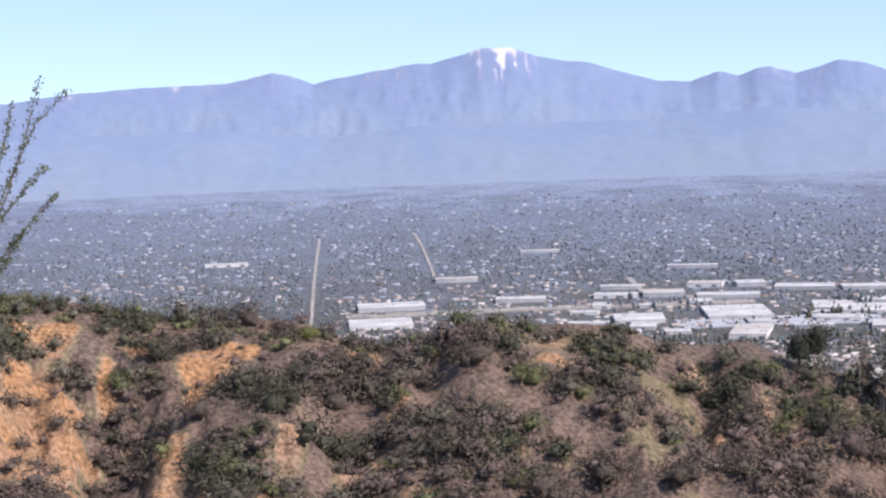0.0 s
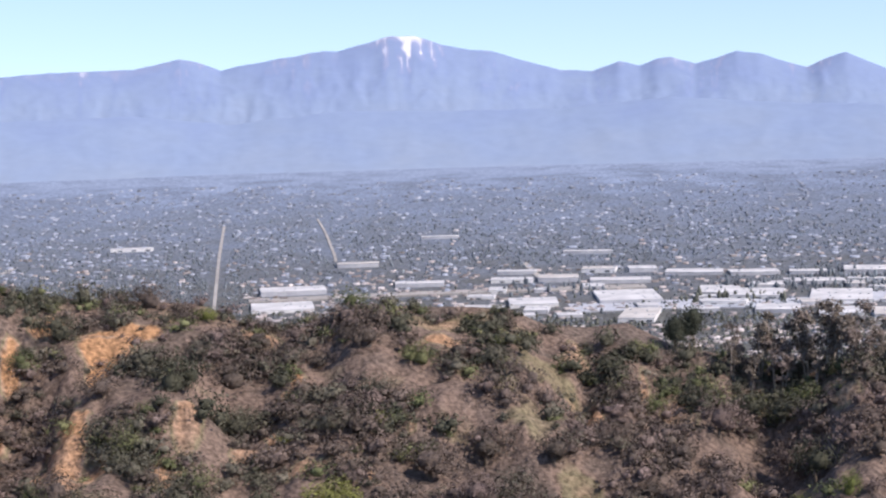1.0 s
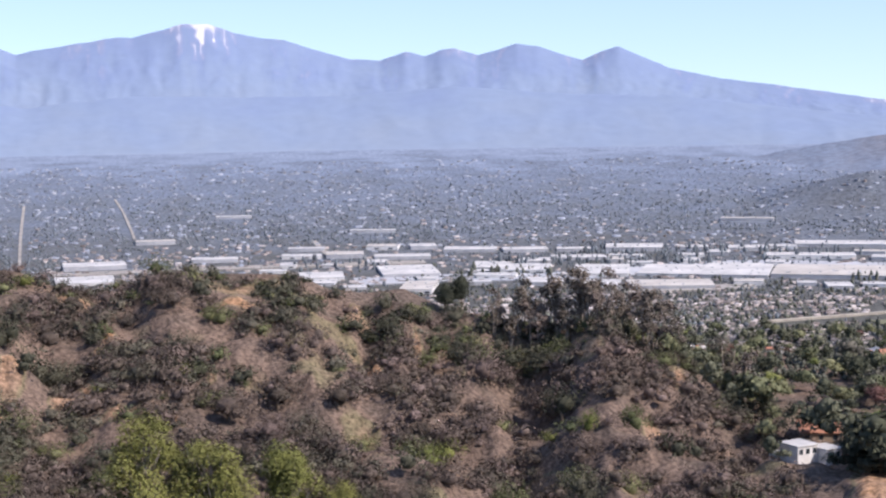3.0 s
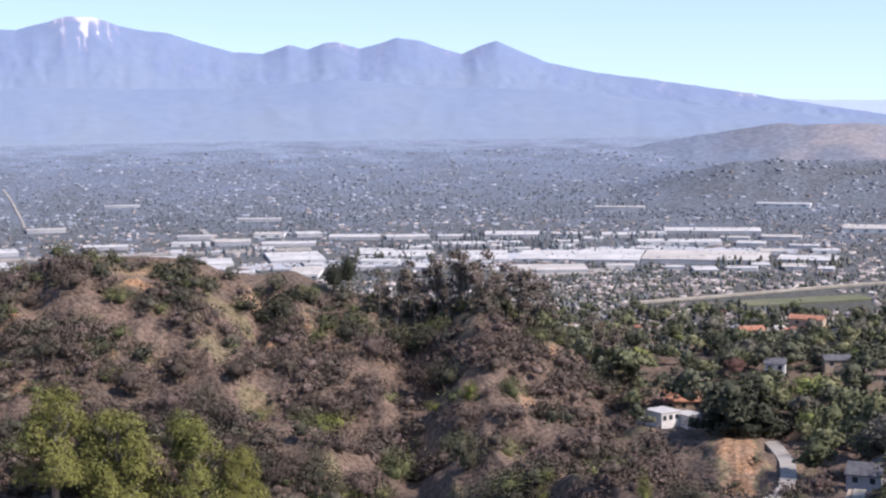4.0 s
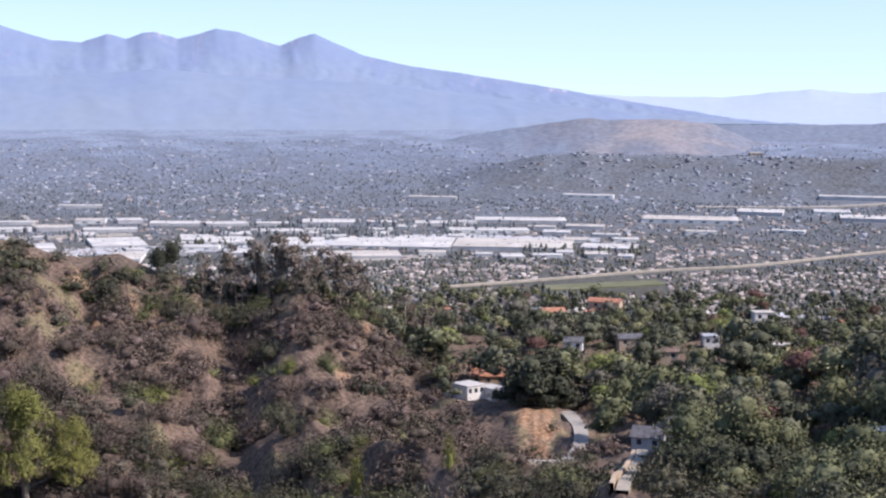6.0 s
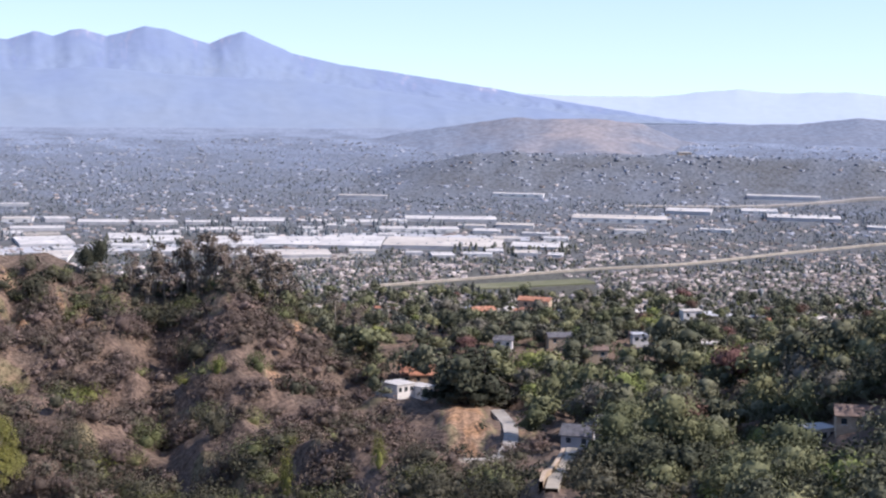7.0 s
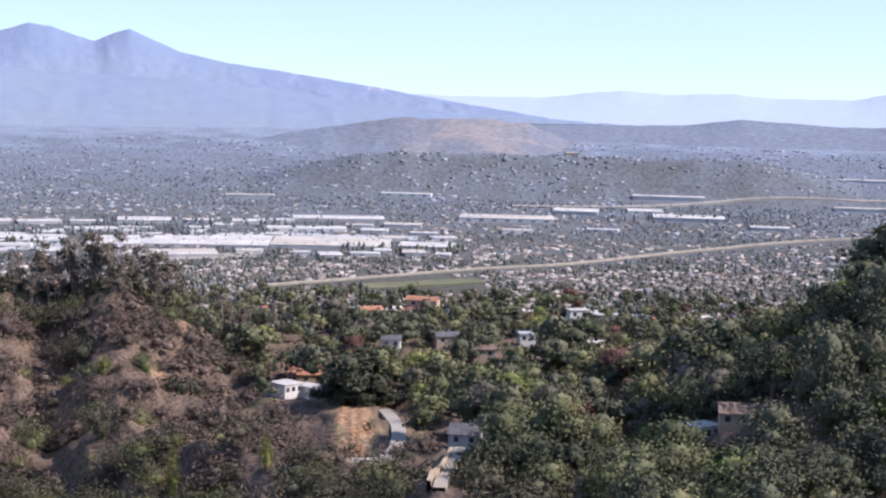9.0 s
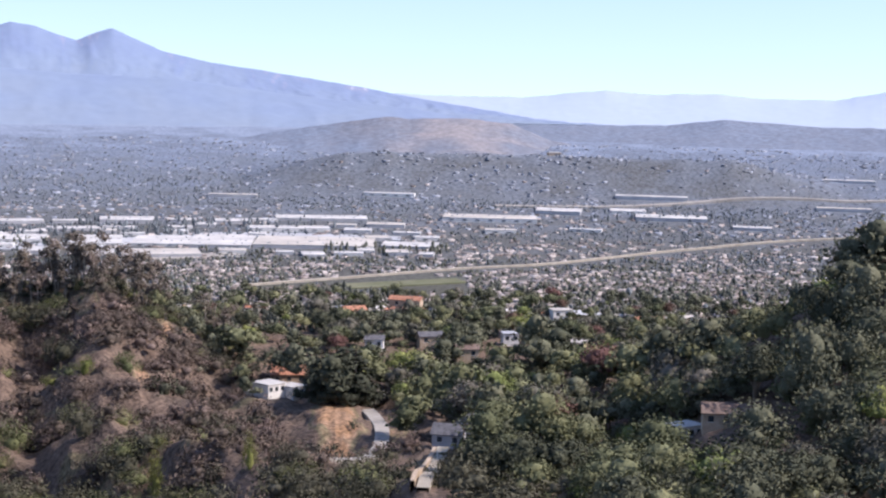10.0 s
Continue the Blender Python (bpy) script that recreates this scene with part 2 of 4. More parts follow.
# bare places: heading, range, half-width (deg), half-depth (m), earth (0.3 brown, 0.5 grassy, 0.72 tan, 1 orange clay)
BARE = [(-9.4, 505, 1.5, 60, 0.9), (-6.4, 470, 0.9, 34, 0.86), (5.5, 553, 1.07, 22, 0.55), (4.3, 522, 0.89, 12, 0.5), (5.3, 497, 0.72, 17, 0.5), (6.4, 464, 0.81, 14, 0.52), (6.3, 586, 0.4, 14, 0.7), (6.7, 540, 0.36, 22, 0.85), (8.0, 560, 0.14, 30, 0.78),
    (8.9, 548, 0.55, 26, 0.72), (10.9, 583, 0.14, 30, 0.78), (14.1, 558, 0.55, 10, 0.82), (12.6, 565, 0.4, 6, 0.72), (9.5, 428, 0.36, 22, 0.88), (3.1, 586, 0.5, 9, 0.62), (2.4, 588, 0.6, 6, 0.5),
    (3.4, 559, 0.61, 6, 0.85), (6.9, 452, 0.5, 6, 0.76), (9.1, 440, 0.36, 7, 0.76), (11.5, 452, 0.92, 6, 0.7), (14.7, 494, 0.33, 16, 0.82), (14.4, 410, 0.6, 16, 0.6), (13.7, 352, 0.45, 8, 0.55),
    (8.5, 380, 0.8, 10, 0.5), (12.6, 372, 0.6, 9, 0.55), (16.5, 399, 1.01, 30, 0.4), (19.6, 385, 0.64, 30, 0.66), (15.5, 543, 0.29, 16, 0.8), (2.2, 509, 0.25, 6, 0.8), (-0.7, 533, 0.2, 10, 0.92),
    (-1.0, 512, 0.35, 10, 0.95), (-1.3, 490, 0.19, 14, 0.92), (-0.4, 466, 0.7, 5, 0.76), (-1.9, 478, 0.66, 8, 0.82), (0.9, 501, 0.54, 6, 0.82), (2.2, 494, 0.19, 6, 0.78), (1.2, 457, 0.32, 6, 0.82),
    (-1.7, 580, 0.82, 12, 0.74), (-4.2, 583, 0.4, 6, 0.72), (2.5, 584, 0.5, 9, 0.62), (3.0, 557, 0.68, 8, 0.85), (0.2, 582, 0.45, 4, 0.76), (-5.2, 568, 1.36, 6, 1.0), (-5.7, 547, 0.37, 20, 1.0),
    (-6.2, 489, 0.51, 26, 0.95), (-5.6, 461, 0.56, 16, 0.92), (-3.3, 478, 0.54, 15, 0.76), (-6.9, 578, 0.39, 8, 1.0), (-4.0, 457, 0.78, 11, 0.78), (-9.9, 534, 0.45, 36, 1.0), (-9.1, 569, 0.8, 20, 1.0),
    (-9.3, 480, 0.65, 16, 1.0), (-8.3, 483, 0.44, 16, 1.0), (-7.1, 574, 0.57, 10, 1.0), (-5.5, 557, 0.68, 12, 1.0), (-7.9, 551, 0.32, 18, 0.96), (-6.2, 485, 0.48, 10, 0.9), (-10.1, 569, 0.53, 14, 1.0),
    (13.0, 540, 0.5, 8, 0.7), (18.9, 390, 0.8, 9, 0.66), (17.6, 480, 0.8, 14, 0.4), (21.15, 455, 1.1, 32, 0.84), (24.1, 372, 0.9, 30, 0.6), (22.9, 452, 0.6, 12, 0.6), (25.9, 520, 0.4, 7, 0.7)]


# ridges (+) and gullies (-): heading, range, half-width (deg), half-depth (m), height (m)
FORMS = [(-8.2, 500, 0.5, 45, -7), (-9.6, 520, 0.35, 40, -6), (-7.2, 520, 0.3, 30, -6), (-4.2, 500, 1.2, 26, 6), (-5.6, 540, 0.25, 14, -5), (-2.4, 510, 0.8, 22, -6), (0.4, 500, 1.5, 22, 4), (1.0, 560, 1.6, 22, 4),
    (4.6, 545, 1.0, 30, 5), (6.6, 545, 0.55, 40, -9), (7.5, 540, 0.3, 32, 4), (8.3, 525, 0.5, 40, -9), (9.3, 520, 0.5, 30, 4), (11.2, 540, 0.8, 40, -9), (13.2, 545, 1.1, 30, 7), (15.6, 535, 0.7, 26, 4),
    (17.2, 500, 0.8, 45, -8), (3.4, 470, 1.2, 20, -4), (6.0, 450, 2.0, 16, -5), (11.0, 450, 2.5, 22, -7), (8.0, 395, 2.0, 20, 3), (14.0, 385, 2.6, 24, 2), (18.8, 388, 1.0, 20, 5), (21.0, 468, 0.6, 14, 4), (20.3, 420, 0.9, 22, -6)]


def hashed(i, j, seed):
    h = np.sin(i * 127.1 + j * 311.7 + seed * 74.7) * 43758.5453
    return h - np.floor(h)


def value_noise(x, y, seed=0):
    i, j = np.floor(x), np.floor(y)
    u, v = x - i, y - j
    u, v = u * u * (3 - 2 * u), v * v * (3 - 2 * v)
    return (hashed(i, j, seed) * (1 - u) + hashed(i + 1, j, seed) * u) * (1 - v) + (hashed(i, j + 1, seed) * (1 - u) + hashed(i + 1, j + 1, seed) * u) * v


def fbm(x, y, octaves=4, seed=0):
    total, amp = 0, 0.5
    for k in range(octaves):
        total = total + amp * value_noise(x * 2 ** k, y * 2 ** k, seed + k)
        amp /= 2
    return total


def ridged(x, y, octaves=4, seed=0):
    total, amp = 0, 0.5
    for k in range(octaves):
        total = total + amp * (1 - np.abs(2 * value_noise(x * 2 ** k, y * 2 ** k, seed + k) - 1))
        amp /= 2
    return total


def steepness(a):
    """How far the slope under the crest is drawn together along rays from the origin, to fit the camera's view: most
    on the shrubby hill, not in the canyon beyond.
    """
    return 0.46 * np.clip((24 - np.asarray(a, float)) / 14, 0, 1)


def warp(a, r):
    """Range on the ground of a place whose range along an even slope is r."""
    k, r = steepness(a), np.asarray(r, float)
    return np.where(r >= 600, r, np.where(r > 300, 600 - (600 - r) * (1 - k), r * (300 + 300 * k) / 300))


def unwarp(a, r):
    k, r = steepness(a), np.asarray(r, float)
    return np.where(r >= 600, r, np.where(r > 300 + 300 * k, 600 - (600 - r) / (1 - k), r * 300 / (300 + 300 * k)))


def polar(heading, reach):
    a, reach = np.radians(heading), warp(heading, reach)
    return reach * np.sin(a), reach * np.cos(a)


def ground(x, y):
    """Height of the ground: the shrubby hill and canyon, then the valley plain."""
    east, north = np.asarray(x, float), np.asarray(y, float)
    a, true_r = np.degrees(np.arctan2(east, north)), np.hypot(east, north)
    r = unwarp(a, true_r)
    grow = true_r / np.maximum(r, 1e-6)
    x, y = east / grow, north / grow
    crest, reach = np.interp(a, CREST[:, 0], CREST[:, 1]), np.interp(a, CREST[:, 0], CREST[:, 2])
    plain = np.interp(r, PLAIN_LINE[:, 0], PLAIN_LINE[:, 1])
    plain = plain + (15 + 4 * fbm(a * 0.8, a * 0, 3, 47)) * np.exp(-((r - 1112) / 42) ** 2) * np.clip((a - 17.8) / 3.2, 0, 1) * np.clip((37 - a) / 3.5, 0, 1)
    s = np.clip((r - 300) / (reach - 300), 0, 1)
    rise = -15.6 + (crest + 15.6) * s ** 0.85
    hill = r * np.tan(np.radians(rise))
    inside = np.clip(s * 6, 0, 1) * np.clip((1 - s) * 5 + 0.15, 0, 1)
    along = a * 8.0
    for ch, cr, cw, cd in ((22.4, 425, 2.0, 50), (19.1, 512, 1.0, 28), (32.6, 384, 1.8, 22)):
        inside = inside * (1 - 0.85 * np.exp(-((a - ch) / cw) ** 4 - ((r - cr) / cd) ** 4))
    hill = hill + inside * (15 * (ridged(along / 30, r / 85, 3, 5) - 0.55) + 6 * (fbm(x / 22, y / 22, 3, 9) - 0.45))
    hill = hill + np.clip(s * 8, 0, 1) * np.clip((1 - s) * 12, 0, 1) * np.clip(inside * 3, 0, 1) * np.clip((r - 330) / 140, 0.35, 1) * (3.6 * (ridged(along / 9 + 0.6 * fbm(x / 25, y / 25, 2, 14), r / 42, 3, 15) - 0.55) + 1.6 * (fbm(x / 6, y / 6, 2, 19) - 0.4))
    clay = np.exp(-((a + 8.6) / 3.2) ** 2 - ((r - 520) / 48) ** 2) + np.exp(-((a - 6.2) / 1.6) ** 2 - ((r - 545) / 32) ** 2) + 0.5 * np.exp(-((a - 21.2) / 0.9) ** 2 - ((r - 450) / 22) ** 2)
    hill = hill + clay * (8.0 * (ridged(along / 3.4 + 0.5 * fbm(x / 12, y / 12, 2, 17), r / 60, 3, 16) - 0.55) + 3.4 * (ridged(along / 1.3, r / 22, 2, 18) - 0.5))
    for fh, fr, fw, fd, up in FORMS:
        hill = hill + 0.85 * up * np.exp(-((a - fh) / (fw * 1.6)) ** 2 - ((r - fr) / fd) ** 2)
    hill = np.where(r < 300, -84 + (300 - r) * 0.08 + 3 * (fbm(x / 30, y / 30, 3, 25) - 0.45), hill)
    top = reach * np.tan(np.radians(crest))
    back = top - 0.42 * (r - reach)
    z = np.where(r > reach, np.maximum(back, plain), hill)
    # a made-up steep spur, out of view beside the first stretch of the way, to carry the tall shrub
    z = z * grow
    dx, dy = east - 14.5, north - 143.8
    ahead, aside = dx * math.sin(radians(-16.6)) + dy * math.cos(radians(-16.6)), -(dx * math.cos(radians(-16.6)) - dy * math.sin(radians(-16.6)))
    spur = -140 + 10 * np.clip(aside, 0, 11) - ((ahead - 195) / 45) ** 2 * 40
    return np.where(aside > 0, np.maximum(z, spur), z)


def bare(x, y):
    """How far a place is bare of shrubs (0 to 1) and the earth that shows there."""
    a, r = np.degrees(np.arctan2(x, y)), np.hypot(x, y)
    grow = r / np.maximum(unwarp(a, r), 1e-6)
    x, y, r = x / grow, y / grow, r / grow
    wob = 0.7 * (fbm(x / 9, y / 9, 3, 21) - 0.45)
    amount, earth = np.zeros_like(a), np.full_like(a, -0.02) + 0.5 * fbm(x / 14, y / 14, 3, 31)
    for h, d, w, q, kind in BARE:
        k = 1 - np.sqrt(((a - h) / w) ** 2 + ((r - d) / q) ** 2) + wob * 1.6
        k = np.clip(k * 3, 0, 1)
        earth = np.where(k > amount, earth * (1 - k) + kind * k, earth)
        amount = np.maximum(amount, k)
    return amount, earth


# ---- builders ----
def mesh_of(name, verts, faces, mats, smooth=False):
    me = bpy.data.meshes.new(name)
    me.from_pydata([tuple(v) for v in verts], [], faces)
    for m in mats:
        me.materials.append(m)
    if smooth:
        me.polygons.foreach_set("use_smooth", [True] * len(me.polygons))
    me.update()
    return me


def quick_mesh(name, verts, quads, mat):
    """A large mesh of quads from arrays."""
    me = bpy.data.meshes.new(name)
    n, q = len(verts), len(quads)
    me.vertices.add(n)
    me.vertices.foreach_set("co", np.asarray(verts, np.float32).ravel())
    me.loops.add(q * 4)
    me.loops.foreach_set("vertex_index", np.asarray(quads, np.int32).ravel())
    me.polygons.add(q)
    me.polygons.foreach_set("loop_start", np.arange(0, q * 4, 4, dtype=np.int32))
    me.polygons.foreach_set("loop_total", np.full(q, 4, np.int32))
    me.update(calc_edges=True)
    me.materials.append(mat)
    return me


def part(name, bm, mat, parent=None, label=""):
    me = bpy.data.meshes.new(name)
    bm.to_mesh(me)
    bm.free()
    me.materials.append(mat)
    ob = new(name, me)
    ob.parent = parent
    return tagged(ob, label)


def empty(name, place, turn=0.0):
    ob = new(name)
    ob.matrix_basis = pose(*place, 0, 0, turn)
    return ob


def box(bm, x0, x1, y0, y1, z0, z1, bevel=0.0):
    made = bmesh.ops.create_cube(bm, size=1)["verts"]
    for v in made:
        v.co = Vector(((x0 + x1) / 2 + v.co.x * (x1 - x0), (y0 + y1) / 2 + v.co.y * (y1 - y0), (z0 + z1) / 2 + v.co.z * (z1 - z0)))
    if bevel:
        edges = list({e for v in made for e in v.link_edges})
        bmesh.ops.bevel(bm, geom=edges, offset=bevel, segments=1, affect="EDGES")
    return bm


def boxed(*args, bevel=0.0):
    return box(bmesh.new(), *args, bevel=bevel)


def sheet(name, x, y, z, earth, mat):
    """A sheet over a grid of headings and ranges with the attribute 'earth': the earth that shows, far off the step of
    painted haze.
    """
    idx = np.arange(x.size).reshape(x.shape)
    quads = np.stack([idx[:-1, :-1], idx[1:, :-1], idx[1:, 1:], idx[:-1, 1:]], -1).reshape(-1, 4)
    me = quick_mesh(name, np.stack([x, y, z], -1).reshape(-1, 3), quads[:, ::-1], mat)
    me.polygons.foreach_set("use_smooth", [True] * len(me.polygons))
    at = me.attributes.new("earth", "FLOAT", "POINT")
    at.data.foreach_set("value", np.asarray(earth, np.float32).ravel())
    return new(name, me)


def lobes(rng, rx, rz, count):
    out = []
    for i in range(count):
        a, q = rng.uniform(0, 2 * np.pi), (rng.uniform(0.1, 0.62) if i else 0.05)
        out.append((np.cos(a) * q * rx, np.sin(a) * q * rx, rz * (0.5 + rng.uniform(-0.25, 0.3)) * (1.15 - 0.6 * q), rx * (rng.uniform(0.3, 0.55) if i else 0.66)))
    return out


def leaf_cloud(rng, parts, leaves, size, squash=0.8, floor=0.0, overall=0.8, jitter=0.36, slim=1.0):
    """Small leaf clumps (quads) set over the lobes of a crown, turned outwards and jittered."""
    per = np.array([p[3] ** 2 for p in parts])
    per = np.maximum(3, (leaves * per / per.sum()).astype(int))
    P, N = [], []
    for (cx, cy, cz, r), n in zip(parts, per):
        d = rng.normal(size=(n, 3))
        d[:, 2] = np.abs(d[:, 2]) * 0.9 - 0.35
        d /= np.linalg.norm(d, axis=1)[:, None]
        q = r * rng.uniform(0.6, 1.22, (n, 1))
        P.append(np.array([cx, cy, cz]) + d * q * np.array([1, 1, squash]))
        N.append(d)
    P, N = np.concatenate(P), np.concatenate(N)
    if overall:
        away = P - np.array([0, 0, 0.3 * P[:, 2].max()])
        N = 0.45 * N + overall * away / (np.linalg.norm(away, axis=1)[:, None] + 1e-6)
    P[:, 2] = np.maximum(P[:, 2], floor)
    N = N + rng.normal(size=N.shape) * jitter
    N /= np.linalg.norm(N, axis=1)[:, None]
    U = np.cross(N, rng.normal(size=N.shape))
    U /= np.linalg.norm(U, axis=1)[:, None]
    V = np.cross(N, U)
    s = size * rng.uniform(0.5, 1.3, (len(P), 1))
    k = rng.uniform(0.5, 1.0, (len(P), 1)) * slim
    bend = N * s * 0.25
    verts = np.stack([P - U * s - bend, P - V * s * k, P + U * s - bend, P + V * s * k], 1).reshape(-1, 3)
    quads = np.arange(len(verts)).reshape(-1, 4)
    return verts, quads


def core_cloud(rng, parts, squash=0.8):
    """Dense heart of each lobe: a small uneven ball of quads."""
    V, Q = [], []
    base = 0
    for cx, cy, cz, r in parts:
        ring = []
        for i, lat in enumerate((-0.9, -0.1, 0.65, 1.4)):
            for j in range(6):
                lon = 2 * np.pi * j / 6 + 0.3 * i
                q = r * 0.74 * rng.uniform(0.8, 1.15)
                ring.append((cx + q * np.cos(lat) * np.cos(lon), cy + q * np.cos(lat) * np.sin(lon), cz + q * np.sin(lat) * squash))
        V += ring
        for i in range(3):
            for j in range(6):
                Q.append((base + i * 6 + j, base + i * 6 + (j + 1) % 6, base + (i + 1) * 6 + (j + 1) % 6, base + (i + 1) * 6 + j))
        base += 24
    return np.array(V), np.array(Q)


def joined(*clouds):
    V, Q, base = [], [], 0
    for v, q in clouds:
        V.append(v)
        Q.append(q + base)
        base += len(v)
    return np.concatenate(V), np.concatenate(Q)


def stick(points, radii, sides=6):
    """A tapered tube through points."""
    V, Q = [], []
    for i, (p, r) in enumerate(zip(points, radii)):
        for j in range(sides):
            a = 2 * np.pi * j / sides
            V.append((p[0] + r * np.cos(a), p[1] + r * np.sin(a), p[2]))
    for i in range(len(points) - 1):
        for j in range(sides):
            Q.append((i * sides + j, i * sides + (j + 1) % sides, (i + 1) * sides + (j + 1) % sides, (i + 1) * sides + j))
    return np.array(V, float), np.array(Q)


def shrub_cloud(seed, leaves=180, size=0.104):
    """A unit shrub, about 2 across and 1.3 high: a loose dome of fine sprays."""
    rng = np.random.default_rng(seed)
    ps = lobes(rng, 1.0, 0.85, rng.integers(4, 7))
    heart = [(x, y, z * 0.8, r * 0.6) for x, y, z, r in ps[:2]]
    return joined(core_cloud(rng, heart), leaf_cloud(rng, ps, leaves, size, overall=0.55, jitter=0.5, slim=0.42))


def oak_parts(seed, leaves=420, size=0.10, tall=1.5):
    """A unit broad tree: crown about 2 across, with trunk and limbs."""
    rng = np.random.default_rng(seed)
    ps = [(x, y, z * 1.1 + tall * 0.38, r) for x, y, z, r in lobes(rng, 1.0, 0.9, rng.integers(9, 14))]
    crown = joined(core_cloud(rng, [(x, y, z, r * 0.85) for x, y, z, r in ps[:6]]), leaf_cloud(rng, ps, leaves, size, overall=0.5, jitter=0.55, slim=0.7))
    sticks = [stick([(0, 0, -0.2), (0.02, 0.01, 0.3), (0.0, 0.03, 0.8)], [0.11, 0.08, 0.05])]
    for x, y, z, r in ps[:5]:
        sticks.append(stick([(0, 0.01, 0.35), (x * 0.5, y * 0.5, z * 0.7), (x, y, z)], [0.05, 0.035, 0.015], 5))
    return crown, joined(*sticks)


def conifer_parts(seed, leaves=700, size=0.05, layers=11, wide=0.42):
    """A unit-height layered conifer with drooping tiers."""
    rng = np.random.default_rng(seed)
    ps, sticks = [], [stick([(0, 0, -0.05), (0.005, 0, 0.5), (0, 0.004, 1.0)], [0.03, 0.02, 0.004])]
    for i in range(layers):
        z = 0.14 + 0.84 * i / layers
        n = max(3, int(8 * (1 - i / layers)) + 2)
        for j in range(n):
            a, q = rng.uniform(0, 6.28), wide * (1 - z) ** 0.8 * rng.uniform(0.55, 1.1)
            ps.append((np.cos(a) * q * 0.7, np.sin(a) * q * 0.7, z - 0.05 * q, 0.04 + 0.3 * q * 0.6))
            sticks.append(stick([(0, 0, z), (np.cos(a) * q, np.sin(a) * q, z - 0.06 * q)], [0.008, 0.002], 4))
    return leaf_cloud(rng, ps, leaves, size, 0.35), joined(*sticks)


def euca_parts(seed, leaves=700, size=0.026):
    """A unit-height gum tree: bare pale stems and loose high tufts."""
    rng = np.random.default_rng(seed)
    ps, sticks = [], []
    for k in range(rng.integers(2, 4)):
        dx, dy = rng.uniform(-0.16, 0.16, 2)
        top = rng.uniform(0.8, 1.0)
        sticks.append(stick([(dx * 0.1, dy * 0.1, -0.05), (dx * 0.5, dy * 0.5, top * 0.45), (dx, dy, top * 0.95)], [0.022, 0.015, 0.004], 5))
        for j in range(rng.integers(6, 9)):
            z = rng.uniform(0.38, 1.0) * top
            a, q = rng.uniform(0, 6.28), rng.uniform(0.03, 0.19)
            ps.append((dx * z + np.cos(a) * q, dy * z + np.sin(a) * q, z, rng.uniform(0.06, 0.125)))
            sticks.append(stick([(dx * z * 0.8, dy * z * 0.8, z - 0.09), (dx * z + np.cos(a) * q, dy * z + np.sin(a) * q, z)], [0.008, 0.003], 4))
    return joined(core_cloud(rng, [(x, y, z, r * 0.4) for x, y, z, r in ps]), leaf_cloud(rng, ps, leaves, size, 1.1)), joined(*sticks)


def scatter(name, shapes, places, mat, label, category):
    """Many plants as one object: (x, y, z, width, height, turn) each."""
    V, Q, base = [], [], 0
    for i, (x, y, z, w, h, turn) in enumerate(places):
        v, q = shapes[i % len(shapes)]
        c, s = math.cos(turn), math.sin(turn)
        V.append(np.stack([x + w * (v[:, 0] * c - v[:, 1] * s), y + w * (v[:, 0] * s + v[:, 1] * c), z + h * v[:, 2]], -1))
        Q.append(q + base)
        base += len(v)
    if not V:
        return None
    me = quick_mesh(name, np.concatenate(V), np.concatenate(Q), mat)
    own = np.random.default_rng(len(places)).uniform(0, 1, len(V))
    me.attributes.new("tint", "FLOAT", "POINT").data.foreach_set("value", np.repeat(own, [len(v) for v in V]).astype(np.float32))
    return tagged(new(name, me), label, category, kind="stuff")


def plant_kind(name, crown, wood, mat, bark):
    return (quick_mesh("crown", *crown, mat), quick_mesh("trunk", *wood, bark), name)


def plant(kind, x, y, z, w, h, turn, label, category, group=""):
    """One plant as a thing with its crown and its wood."""
    ob = empty(kind[2], (x, y, z), math.degrees(turn))
    ob.scale = (w, w, h)
    new("crown", kind[0]).parent = ob
    new("trunk", kind[1]).parent = ob
    return tagged(ob, label, category, group)


# ---- ground, plain and mountains ----
h, r = np.meshgrid(np.concatenate([np.linspace(-180, -25, 60), np.linspace(-24, 48, 620), np.linspace(49, 180, 50)]), np.concatenate([np.linspace(5, 290, 24), np.linspace(300, 660, 250), np.linspace(670, 1500, 60), np.linspace(1560, 4500, 12)]), indexing="ij")
gx, gy = polar(h, r)
gz = ground(gx, gy)
amount, earth = bare(gx, gy)
tone = np.clip(earth, 0, 1)
split = 262
hill_sheet = tagged(sheet("ground", gx[:, :split + 12], gy[:, :split + 12], gz[:, :split + 12], tone[:, :split + 12], EARTH), "dry brown hillside earth with bare orange clay cuts", "ground", kind="structure")
# range picks how much haze the floor's colour carries
haze_tone = np.clip((np.hypot(gx, gy) - 620) / 740, 0, 1) ** 0.95
haze_tone = haze_tone - 0.13 * np.exp(-((np.hypot(gx, gy) - 1100) / 45) ** 2) * np.clip((h - 18.5) / 2.5, 0, 1) * np.clip((37 - h) / 3, 0, 1)
tagged(sheet("valley_ground", gx[:, split + 11:], gy[:, split + 11:], gz[:, split + 11:], haze_tone[:, split + 11:], PLAIN), "flat hazy valley floor under suburban streets", "ground", kind="structure")

